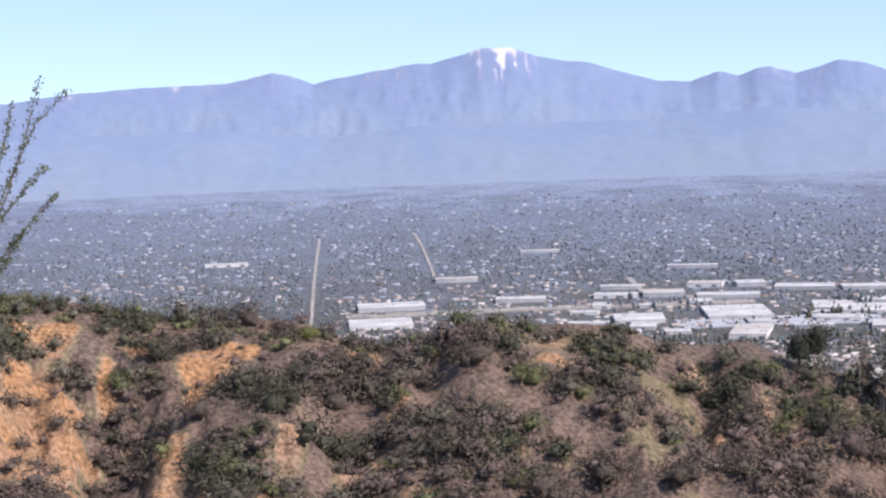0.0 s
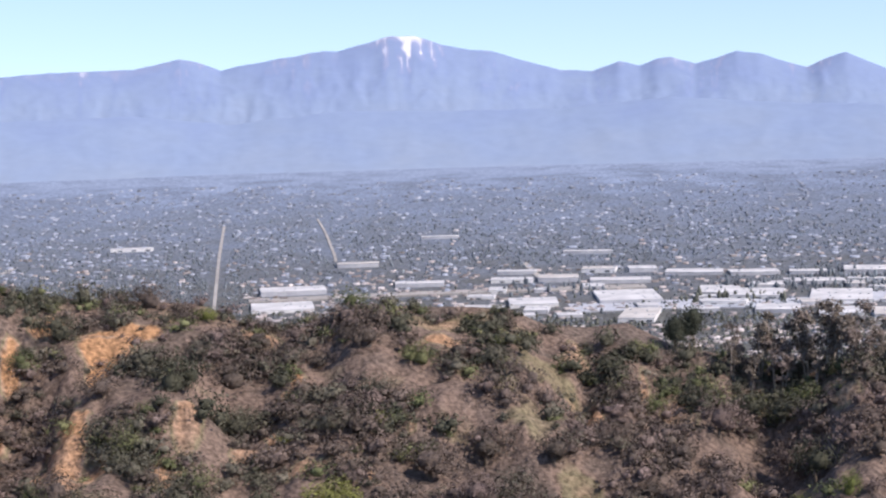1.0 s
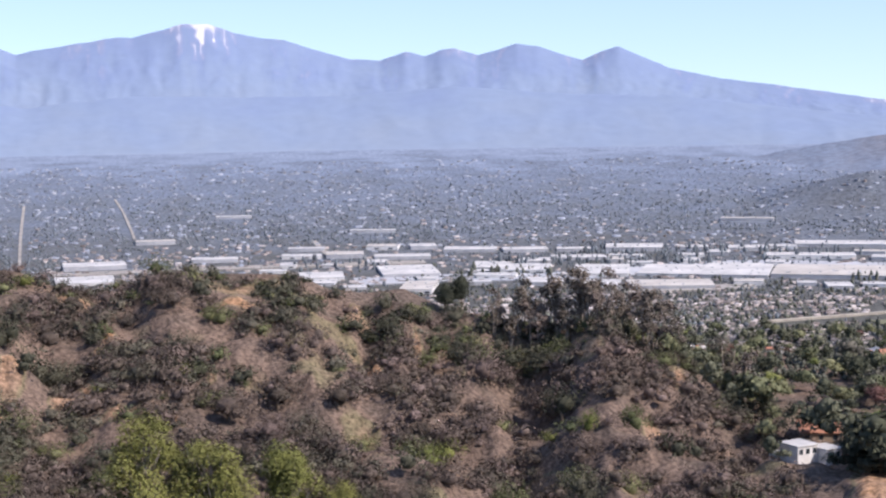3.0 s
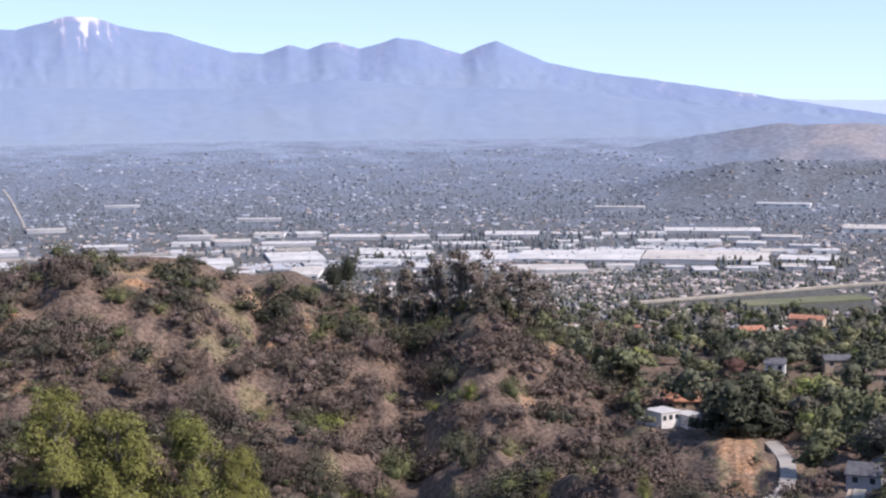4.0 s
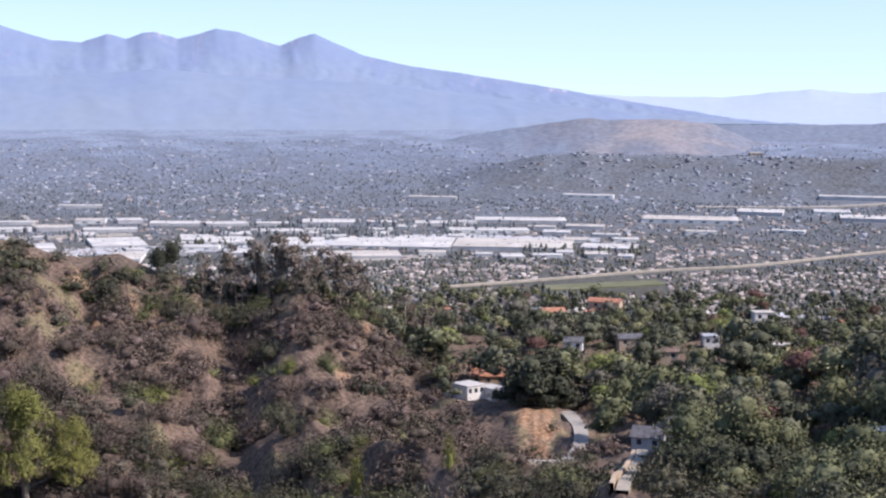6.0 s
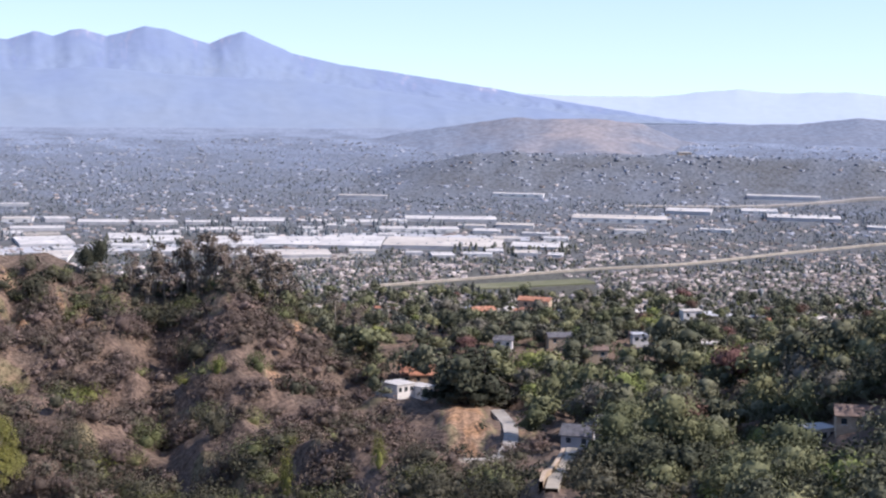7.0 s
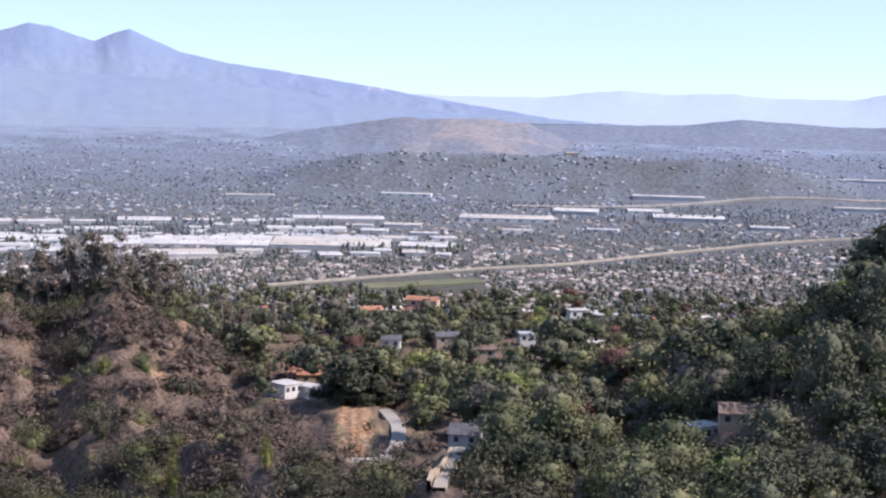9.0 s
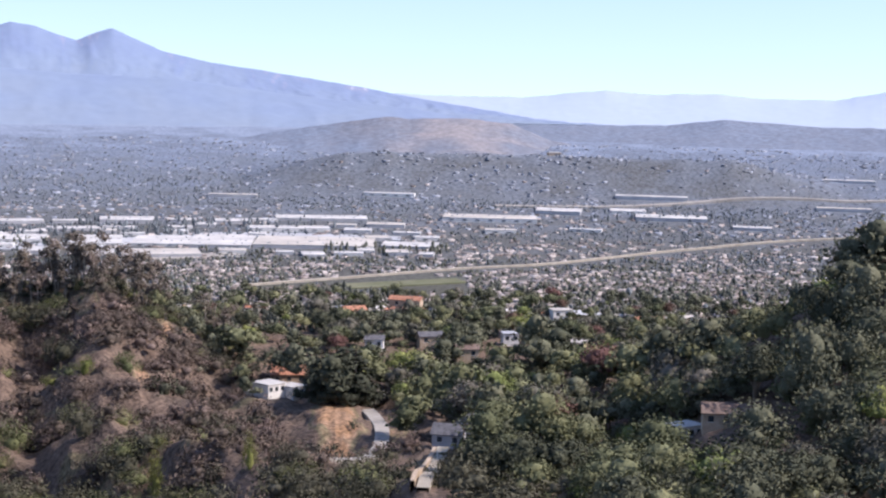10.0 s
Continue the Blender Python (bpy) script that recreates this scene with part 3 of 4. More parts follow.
MTN = np.array([(-26, 0.0), (-13.3, 0.18), (-11.2, 0.4), (-9.2, 0.5), (-7.0, 0.53), (-6.2, 0.68), (-5.6, 0.8), (-5.0, 0.66), (-4.4, 0.42), (-3.9, 0.55), (-1.4, 0.93), (-1.0, 0.9), (-0.2, 1.1), (0.5, 1.3), (1.3, 1.3),
    (2.1, 1.0), (2.9, 0.84), (3.6, 0.78), (4.5, 0.48), (5.6, 0.16), (6.5, 0.12), (7.3, 0.38), (7.9, 0.22), (8.4, 0.42), (8.8, 0.45), (9.5, 0.24), (10.2, 0.42), (10.7, 0.58), (11.4, 0.46), (12.1, 0.22), (12.7, 0.05), (13.3, 0.3), (13.8, 0.45), (14.4, 0.18), (15.3, -0.21), (16.9, -0.57), (18.0, -0.72), (19.3, -0.9), (21.2, -1.18), (22.7, -1.45), (26, -1.95), (30, -2.6)])
FOOT = np.array([(-26, -0.9), (-13.7, -0.92), (-10.6, -0.87), (-7, -0.82), (-4.1, -1.16), (-0.8, -0.85), (2.5, -0.95), (5.6, -0.95), (8.8, -0.7), (12.3, -0.98), (15.8, -1.1), (19.5, -1.55), (23.2, -1.9), (27, -2.5)])
FAR = np.array([(16, -1.75), (20, -1.6), (22.5, -1.42), (24.3, -1.46), (26.8, -1.46), (28.1, -1.32), (29.4, -1.18), (30.8, -1.29), (32.8, -1.21), (34.4, -1.33), (36.6, -1.32), (38.1, -1.05), (41, -1.0), (50, -1.3)])
MOUND = np.array([(14, -3.3), (16.5, -3.12), (17.8, -2.93), (19.6, -2.6), (21.4, -2.32), (22.5, -2.17), (23.2, -2.22), (25, -2.17), (26.5, -2.32), (27.7, -2.8), (29.5, -3.1), (31, -3.3)])
RHILL = np.array([(24, -2.7), (26.4, -2.35), (29.1, -2.3), (31.4, -2.24), (33.2, -2.02), (34.4, -2.09), (36.2, -2.16), (38.2, -2.15), (44, -2.1), (50, -2.3)])


def massif(name, line, foot, top, base_el, mat, label, wrinkle, seed, tone_of, steps=(420, 60)):
    """A range whose ridge follows a skyline (heading, elevation), with spurs and gullies down to its foot."""
    hh, s = np.meshgrid(np.linspace(line[0, 0], line[-1, 0], steps[0]), np.linspace(0, 1.25, steps[1]), indexing="ij")
    reach = foot + (top - foot) * s
    x, y = polar(hh, reach)
    crest = np.interp(hh, line[:, 0], line[:, 1]) + 0.05 * (fbm(hh * 2.2, hh * 0 + 3, 4, seed) - 0.47)
    wide = np.linspace(line[0, 0], line[-1, 0], 400)
    kernel = np.exp(-np.linspace(-2.2, 2.2, 61) ** 2)
    rounded = np.convolve(np.pad(np.interp(wide, line[:, 0], line[:, 1]), 30, mode="edge"), kernel / kernel.sum(), mode="valid")
    smooth = np.interp(hh, wide, rounded)
    up = np.where(s <= 1, s ** 1.05, 1 - (s - 1) * 0.6)
    bend = 1.1 * fbm(hh * 0.9, s * 3, 3, seed + 3)
    spur = 0.6 * ridged(hh * 0.7 + bend, s * 2.6 + bend, 5, seed + 7) + 0.4 * fbm(hh * 3.4 + bend, s * 4, 4, seed + 9)
    el = base_el + (smooth - base_el) * up + (crest - smooth) * np.clip(s, 0, 1) ** 4 + wrinkle * (spur - 0.48) * np.clip(np.where(s <= 1, s * (1 - s) * 4, 0), 0, 1)
    z = reach * np.tan(np.radians(el))
    ob = sheet(name, x, y, z, tone_of(hh, s, spur), mat)
    return tagged(ob, label, "mountain", kind="structure")


def haze_snow_tone(hh, s, spur):
    # painted haze: paler and greyer at the foot, bluer up the slope
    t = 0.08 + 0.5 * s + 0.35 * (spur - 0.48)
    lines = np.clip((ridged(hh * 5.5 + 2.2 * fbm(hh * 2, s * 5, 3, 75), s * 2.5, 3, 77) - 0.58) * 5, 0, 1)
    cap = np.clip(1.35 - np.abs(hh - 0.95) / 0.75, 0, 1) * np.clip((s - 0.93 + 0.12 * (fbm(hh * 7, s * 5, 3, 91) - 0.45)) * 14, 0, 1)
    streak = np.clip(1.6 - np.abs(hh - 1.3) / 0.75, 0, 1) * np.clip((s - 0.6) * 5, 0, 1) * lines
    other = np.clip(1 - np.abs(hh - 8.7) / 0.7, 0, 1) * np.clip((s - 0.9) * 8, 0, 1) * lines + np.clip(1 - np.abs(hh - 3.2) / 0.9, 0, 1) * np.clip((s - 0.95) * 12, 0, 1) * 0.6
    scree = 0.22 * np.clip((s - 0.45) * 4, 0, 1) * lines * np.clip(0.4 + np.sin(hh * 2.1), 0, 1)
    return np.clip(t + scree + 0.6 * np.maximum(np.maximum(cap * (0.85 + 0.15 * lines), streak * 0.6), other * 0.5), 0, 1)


# these tones hold haze that thins from foot to ridge
massif("mountain_range", MTN, 1480, 1640, -2.3, RANGE, "distant blue hazy mountain range with snow on its highest peak", 0.3, 3, haze_snow_tone, (700, 90))
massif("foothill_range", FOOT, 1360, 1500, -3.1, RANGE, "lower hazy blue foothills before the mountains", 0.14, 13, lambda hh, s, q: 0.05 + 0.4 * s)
massif("far_range", FAR, 1640, 1760, -2.4, PALE, "far mountains made very faint and pale blue by haze in their colour", 0.05, 23, lambda hh, s, q: 0.02 + 0.2 * s)
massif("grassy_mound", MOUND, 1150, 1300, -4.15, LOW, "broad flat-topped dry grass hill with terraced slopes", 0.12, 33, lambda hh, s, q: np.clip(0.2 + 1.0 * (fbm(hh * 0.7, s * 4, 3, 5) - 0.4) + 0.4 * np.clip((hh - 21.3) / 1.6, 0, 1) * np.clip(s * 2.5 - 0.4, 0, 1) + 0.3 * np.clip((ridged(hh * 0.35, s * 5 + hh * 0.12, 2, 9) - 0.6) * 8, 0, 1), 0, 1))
massif("wooded_hills", RHILL, 1260, 1380, -3.4, LOW, "low wooded hills on the horizon, grey-blue with painted haze", 0.08, 43, lambda hh, s, q: 0.2 * q)

# ---- vegetation of the hill and canyon ----
rng = np.random.default_rng(11)
# roads and houses of the canyon, and the camera's sight lines to them, stay open: heading, range, radius (m)
OPEN = [(18.8, 490, 7), (19.3, 494, 6), (18.9, 478, 5), (18.9, 505, 8), (19.5, 545, 10), (20.6, 430, 9), (21.4, 440, 11), (21.9, 472, 11), (20.9, 398, 7), (21.2, 384, 7), (21.9, 392, 7), (22.5, 408, 6), (20.5, 378, 6), (21.8, 404, 7), (22.4, 428, 7), (22.4, 452, 8), (24.8, 424, 9), (25.2, 408, 6), (24.3, 388, 7), (24.0, 362, 7), (23.8, 340, 6), (23.6, 326, 8), (23.5, 312, 9), (24.4, 330, 6),
    (24.5, 405, 7), (31.4, 392, 4), (32.3, 388, 4), (33.6, 384, 5), (31.7, 380, 5), (32.5, 374, 5), (33.6, 370, 4), (31.6, 366, 6), (32.4, 360, 6), (33.2, 357, 6), (32.3, 348, 6), (31.5, 353, 5), (34.2, 378, 5), (29.0, 576, 5), (26.8, 590, 5), (28.8, 562, 6), (26.6, 574, 6), (22.2, 562, 5), (25.2, 547, 5), (24.0, 569, 6), (30.8, 620, 5), (28.2, 638, 5), (23.2, 655, 6), (21.5, 628, 5)]
OPEN_XY = [(*polar(a, q), rad) for a, q, rad in OPEN]


def is_open(x, y, margin=0.0):
    return any((x - ox) ** 2 + (y - oy) ** 2 < (rad + margin) ** 2 for ox, oy, rad in OPEN_XY)


# shrubs that stand out: kind, heading, range, half width, height factor
STAND = [("dark", 5.1, 555, 3.7, 1.2), ("dark", 5.9, 543, 4.6, 0.9), ("dark", 4.8, 598, 2.4, 1), ("dark", 5.7, 598, 4.5, 0.9), ("dark", 7.1, 598, 5.5, 1.1), ("olive", 10.7, 400, 7.7, 0.9), ("bright", 8.5, 431, 6.1, 0.8),
    ("olive", 10.5, 485, 3.5, 1), ("bright", 11.9, 470, 3.1, 1), ("bright", 12.9, 468, 3.8, 1.3), ("dark", 12.9, 391, 7.7, 1.1), ("olive", 12.6, 410, 5.4, 1), ("olive", 7.9, 450, 6.2, 0.8), ("olive", 14.1, 428, 6.4, 0.8),
    ("olive", 14.3, 484, 5.3, 1.1), ("dry", 17.9, 369, 3.6, 1), ("dry", 16.1, 392, 4.8, 1), ("dark", 22.7, 399, 4.2, 1), ("olive", 16.7, 428, 3.8, 1), ("dark", 7.8, 395, 5.9, 1), ("dark", 9.1, 598, 7.7, 0.7),
    ("dry", 11.9, 519, 9.8, 0.9), ("dark", 12.2, 498, 8.0, 1), ("dry", 13.7, 494, 6.4, 1), ("dry", 8.9, 395, 8.9, 0.7), ("dry", 4.1, 477, 9.5, 0.8), ("dry", 2.7, 464, 9.4, 0.8), ("dry", 12.6, 453, 7.7, 0.8),
    ("dark", 15.5, 471, 6.0, 1.1), ("olive", 0.6, 598, 6.3, 0.8), ("dark", -6.2, 597, 5.7, 1.1), ("bright", -3.1, 588, 4.0, 0.9), ("dry", -2.3, 538, 9.4, 0.7), ("dark", -3.7, 507, 9.1, 1), ("dark", -2.9, 487, 5.8, 1),
    ("dark", -1.4, 449, 5.2, 0.8), ("olive", -0.1, 451, 5.0, 0.7), ("olive", -3.6, 569, 4.7, 0.7), ("dark", -0.9, 598, 5.0, 0.8), ("dry", -4.5, 596, 7.0, 0.8), ("dry", 1.1, 544, 8.0, 0.8), ("dry", -0.2, 550, 5.4, 0.8),
    ("olive", 2.4, 537, 6.0, 0.8), ("dry", 5.8, 474, 7.6, 0.8), ("olive", 6.4, 454, 6.2, 0.8), ("bright", 8.9, 454, 6.2, 0.8), ("dry", 9.9, 524, 7.9, 1), ("dry", -5.5, 510, 6.6, 0.9), ("dry", -6.6, 544, 5.4, 0.9),
    ("dark", 20.9, 436, 2.0, 1.1), ("dark", 21.5, 453, 1.9, 1.2), ("dry", 20.6, 368, 3.9, 1.0), ("bright", 15.2, 349, 3.0, 3.4), ("bright", 18.2, 352, 2.6, 2.8)]
SHAPES = [shrub_cloud(100 + i) for i in range(9)]
SHRUBS = {k: [] for k in ("dry", "grey", "dark", "olive", "bright")}
for kind, a, q, w, tall in STAND:
    x, y = polar(a, q)
    SHRUBS[kind].append((x, y, w * 1.15, w * tall * 1.25, rng.uniform(0, 6.28)))
tries = 8400
ph, pr_ = rng.uniform(-17, 33, tries), np.sqrt(rng.uniform(315 ** 2, 600 ** 2, tries))
reach = np.interp(ph, CREST[:, 0], CREST[:, 2])
px, py = polar(ph, pr_)
am, _ = bare(px, py)
green = fbm(px / 45, py / 45, 3, 61)
gap = fbm(px / 16, py / 16, 3, 66)
keep = (pr_ < reach + 4) & (gap + rng.normal(size=tries) * 0.05 > 0.262) & (rng.uniform(0, 1, tries) > am * np.where(ph < -3, 0.8, 0.97)) & ~((ph > 19) & (pr_ > 440))
for i in np.where(keep)[0]:
    if is_open(px[i], py[i], 2.5 if ph[i] > 20 else 0) or any(abs(ph[i] - a) < math.degrees(1.0 * w / q) and -22 < pr_[i] - q < 8 for _, a, q, w, _ in STAND):
        continue
    g = green[i] + rng.normal() * 0.09 + (0.08 if pr_[i] > reach[i] - 45 else 0)
    if ph[i] > 8 and pr_[i] < 420:
        g += 0.07
    kind = "dry" if g < 0.44 else "grey" if g < 0.53 else "olive" if g < 0.66 and rng.uniform() < 0.6 else "dark"
    if kind == "olive" and rng.uniform() < 0.05:
        kind = "bright"
    w = (2.3 + 4.6 * rng.uniform() ** 1.8) * (1.25 if kind == "dark" else 1)
    if am[i] > 0.2:
        w *= rng.uniform(0.35, 0.95)
    tall = 1.0
    if pr_[i] > reach[i] - 22:
        w, tall = min(w, 3.8), 1.3
    w *= (math.hypot(px[i], py[i]) / pr_[i]) ** 0.7
    SHRUBS[kind].append((px[i], py[i], w, w * tall * rng.uniform(0.65, 1.05), rng.uniform(0, 6.28)))
for k in range(95):
    a, q = -12.5 + k * 0.235 + rng.uniform(-0.1, 0.1), 595 - 22 * rng.uniform() ** 2
    x, y = polar(a, q)
    w = rng.uniform(2.0, 4.6)
    SHRUBS[("dark", "dry", "grey", "olive", "dark", "dry")[k * 5 % 6]].append((x, y, w, w * rng.uniform(0.7, 1.0), rng.uniform(0, 6.28)))
LABELS = {"dry": "bare grey-brown dry chaparral shrub on the hillside", "grey": "grey-green sage shrub on the hillside", "dark": "dense dark green shrub on the hillside",
    "olive": "olive green leafy shrub on the hillside", "bright": "fresh yellow-green shrub on the dry hillside"}
for kind, spots in SHRUBS.items():
    zs = ground([s[0] for s in spots], [s[1] for s in spots]) - 0.25
    spots = [(x, y, z, w, hh, t) for (x, y, w, hh, t), z in zip(spots, zs)]
    spots.sort(key=lambda s: -s[3])
    single, rest = spots[:70], spots[70:]
    kinds = [plant_kind("shrub", shrub_cloud(200 + i, 1000, 0.05), stick([(0, 0, -0.2), (0.05, 0, 0.3), (0.1, 0.05, 0.7)], [0.06, 0.05, 0.02], 5), LEAF[kind], BARK) for i in range(4)]
    for i, (x, y, z, w, hh, t) in enumerate(single):
        plant(kinds[i % 4], x, y, z, w, hh, t, LABELS[kind], "shrub", "shrubs on the hillside")
    scatter("shrubs", SHAPES, rest, LEAF[kind], LABELS[kind].replace("shrub on", "shrubs covering"), "shrubs")

# canyon woods
WOODS = {k: [] for k in ("dark", "olive", "bright", "euca", "rust")}
tries = 2300
ph, pr_ = rng.uniform(15, 42, tries), np.sqrt(rng.uniform(240 ** 2, 705 ** 2, tries))
px, py = polar(ph, pr_)
lim = np.interp(ph, [15, 18, 19.5, 20.5, 22.3, 23.2, 25, 25.6, 26.5, 30, 34, 41], [575, 545, 520, 480, 478, 430, 430, 335, 330, 300, 260, 240])
for i in range(tries):
    if pr_[i] < lim[i] or is_open(px[i], py[i], 3.5):
        continue
    u = rng.uniform() + 0.3 * (fbm(px[i] / 40, py[i] / 40, 2, 71) - 0.4)
    kind = "dark" if u < 0.48 else "olive" if u < 0.82 else "euca" if u < 0.945 else "bright" if u < 0.98 else "rust"
    w = (3.0 + 6.0 * rng.uniform() ** 1.7) * (0.45 if pr_[i] > 640 else 0.65 if pr_[i] > 560 else 1)
    WOODS[kind].append((px[i], py[i], w, w * rng.uniform(0.8, 1.1), rng.uniform(0, 6.28)))
for kind, a, q, w, tall in [("bright", 30.5, 409, 3.8, 1.5), ("dark", 36.2, 365, 8.0, 1.5), ("dark", 37.6, 372, 8.0, 1.2), ("bright", 38.4, 352, 6.0, 1.0), ("rust", 36.9, 342, 4.5, 0.8), ("rust", 35.6, 345, 4.0, 0.8), ("rust", 38.4, 338, 4.5, 0.9),
        ("dark", 15.6, 556, 4.0, 1.3), ("dark", 16.4, 548, 4.6, 1.2), ("olive", 15.2, 552, 4.2, 1.2), ("dark", 17.0, 550, 4.6, 1.1), ("euca", 17.6, 570, 4.0, 1.6), ("olive", 17.9, 527, 4.0, 1.1), ("olive", 23.6, 452, 6.0, 1.1), ("olive", 24.4, 470, 6.0, 1.0),
        ("olive", 26.0, 392, 5.5, 1.1), ("olive", 26.4, 370, 5.5, 1.1), ("dark", 18.0, 496, 3.6, 1.2), ("bright", 28.9, 560, 3.0, 1.3), ("dark", 18.4, 490, 2.6, 1.0), ("dark", 19.7, 492, 2.6, 1.0), ("rust", 28.0, 590, 2.4, 1.5), ("dark", 26.2, 415, 5.0, 1.2)]:
    x, y = polar(a, q)
    WOODS[kind].append((x, y, w, w * tall, rng.uniform(0, 6.28)))
WORDS = {"dark": "dark green oak tree in the wooded canyon", "olive": "olive green broad tree in the canyon", "bright": "bright yellow-green tree in the canyon", "euca": "grey-brown gum tree in the canyon", "rust": "rusty brown-leaved tree in the canyon"}
for n, (kind, spots) in enumerate(WOODS.items()):
    zs = ground([s[0] for s in spots], [s[1] for s in spots]) - 0.3
    spots = [(x, y, z, w, hh, t) for (x, y, w, hh, t), z in zip(spots, zs)]
    spots.sort(key=lambda s: math.hypot(s[0], s[1]) - 30 * s[3])
    single, rest = spots[:56], spots[56:]
    kinds = [plant_kind("tree", *oak_parts(400 + 10 * n + i, 1600, 0.054), WOOD_LEAF[kind], BARK) for i in range(4)]
    for i, (x, y, z, w, hh, t) in enumerate(single):
        plant(kinds[i % 4], x, y, z, w, hh, t, WORDS[kind], "tree", "trees in the canyon")
    scatter("woods", [oak_parts(300 + 10 * n + j, 300, 0.102)[0] for j in range(5)], rest, WOOD_LEAF[kind], WORDS[kind].replace("tree", "trees"), "trees")

# gum trees along the crest
GUMS = [plant_kind("eucalyptus_tree", *euca_parts(600 + i), LEAF["euca"], PALE_BARK) for i in range(4)]
for i, (a, q, tall) in enumerate([(10.4, 592, 11), (10.9, 588, 14), (11.3, 584, 12), (11.7, 586, 16), (12.1, 583, 14), (12.5, 580, 15), (12.9, 578, 17), (13.3, 577, 15), (13.8, 575, 13), (14.4, 568, 15), (14.8, 564, 17), (15.1, 560, 14), (16.8, 575, 15), (17.3, 560, 14), (14.1, 590, 16), (11.1, 598, 12), (10.2, 585, 9), (10.7, 578, 9), (11.5, 578, 10), (12.3, 574, 11), (13.1, 570, 11), (13.6, 566, 10), (14.6, 556, 11), (12.7, 590, 15), (11.9, 594, 14), (15.5, 556, 13)]):
    x, y = polar(a, q)
    plant(GUMS[i % 4], x, y, float(ground(x, y)) - 0.4, tall * 1.15, tall * 1.15, i * 1.7, "tall loose grey-brown eucalyptus on the hill crest", "tree", "eucalyptus trees on the crest")
big = plant_kind("eucalyptus_tree", *oak_parts(612, 2600, 0.05, 1.3), LEAF["cedar"], PALE_BARK)
for a, q, w, tall in ((8.8, 604, 4.6, 6.6), (9.3, 607, 5.2, 7.6)):
    x, y = polar(a, q)
    plant(big, x, y, float(ground(x, y)) - 0.4, w, tall, a * 9, "broad dark eucalyptus standing alone on the crest", "tree")

# cedar and pine
cedar = plant_kind("cedar_tree", *conifer_parts(21, 3000, 0.032, 12, 0.55), LEAF["cedar"], BARK)
for a, q, tall in ((20.5, 490, 15), (21.0, 484, 18), (21.6, 490, 17), (21.3, 505, 18)):
    x, y = polar(a, q)
    plant(cedar, x, y, float(ground(x, y)) - 0.4, tall * 1.2, tall, a, "wide dark cedar with layered drooping branches", "tree")


def pine_cloud(seed):
    g = np.random.default_rng(seed)
    ps, sticks = [], [stick([(0, 0, -0.1), (0.03, 0, 0.35), (0.0, 0.02, 0.8)], [0.035, 0.028, 0.01])]
    for i in range(90):
        a, z = g.uniform(0, 6.28), g.uniform(0.3, 1.0)
        q = 0.42 * (1.1 - z) ** 0.6 * g.uniform(0.3, 1.0)
        ps.append((np.cos(a) * q, np.sin(a) * q, z, g.uniform(0.05, 0.095)))
        sticks.append(stick([(0, 0, z * 0.75), (np.cos(a) * q * 0.6, np.sin(a) * q * 0.6, z * 0.85), (np.cos(a) * q, np.sin(a) * q, z)], [0.012, 0.008, 0.003], 4))
    return leaf_cloud(g, ps, 14000, 0.016, 1.4, slim=0.35), joined(*sticks)


PINES = [plant_kind("pine_tree", *pine_cloud(43 + i), LEAF["bright"], PALE_BARK) for i in range(2)]
for i, (a, q, tall, w) in enumerate([(2.5, 336, 31, 34), (4.6, 338, 32, 30), (0.6, 338, 29, 32), (6.0, 336, 20, 22)]):
    x, y = polar(a, q)
    plant(PINES[i % 2], x, y, float(ground(x, y)) - 0.5, w, tall, i * 2.1, "bushy yellow-green pine with a pale trunk", "tree", "pines below the viewpoint")

# the leafy twigs beside the first view, enlarged and set far off to fit the camera's view
twig_rng = np.random.default_rng(5)
bx, by = 14.5 + 192 * math.sin(radians(-16.6)) - 6 * math.cos(radians(-16.6)), 143.8 + 192 * math.cos(radians(-16.6)) + 6 * math.sin(radians(-16.6))
bz = float(ground(bx, by))
right = (math.cos(radians(-16)), -math.sin(radians(-16)))
tall_shrub = empty("tall_shrub", (bx + 6.4, by + 1.8, bz + 1.0))
leaves = []
TOP = -20.7 - bz
# sideways lean and height over the spur of each stem's way
for way in ([(-5, -8), (-3, 10), (1.0, TOP - 1), (4.4, TOP + 7), (6.4, TOP + 12.5), (8.4, TOP + 19)], [(-4.6, -8), (-3, 10), (1.4, TOP + 1), (5.0, TOP + 9), (7.6, TOP + 14), (11.2, TOP + 17.6)],
        [(-4.8, -8), (-2, 10), (1.6, TOP - 2), (4.6, TOP + 1.5), (7.4, TOP + 4.5), (9.6, TOP + 6.8)], [(-5, -8), (-3, 10), (1.0, TOP + 2), (3.4, TOP + 9), (4.6, TOP + 13), (5.4, TOP + 16.6)],
        [(-4.4, -8), (-2, 10), (1.6, TOP + 1), (4.2, TOP + 5), (6.6, TOP + 7.6), (8.6, TOP + 9.6)], [(-4.4, -8), (-2, 10), (1.6, TOP - 3), (3.4, TOP - 1), (4.6, TOP + 1), (5.4, TOP + 2.6)]):
    pts = [(right[0] * u, right[1] * u, v) for u, v in way]
    new("stem", quick_mesh("stem", *stick(pts, np.linspace(0.14, 0.035, len(pts)), 5), BARK)).parent = tall_shrub
    for k in range(2, len(way) - 1):
        for j in range(20):
            f = j / 20
            u, v = way[k][0] * (1 - f) + way[k + 1][0] * f, way[k][1] * (1 - f) + way[k + 1][1] * f
            leaves.append((right[0] * u, right[1] * u, v, 0.25 + 0.45 * twig_rng.uniform() ** 2))
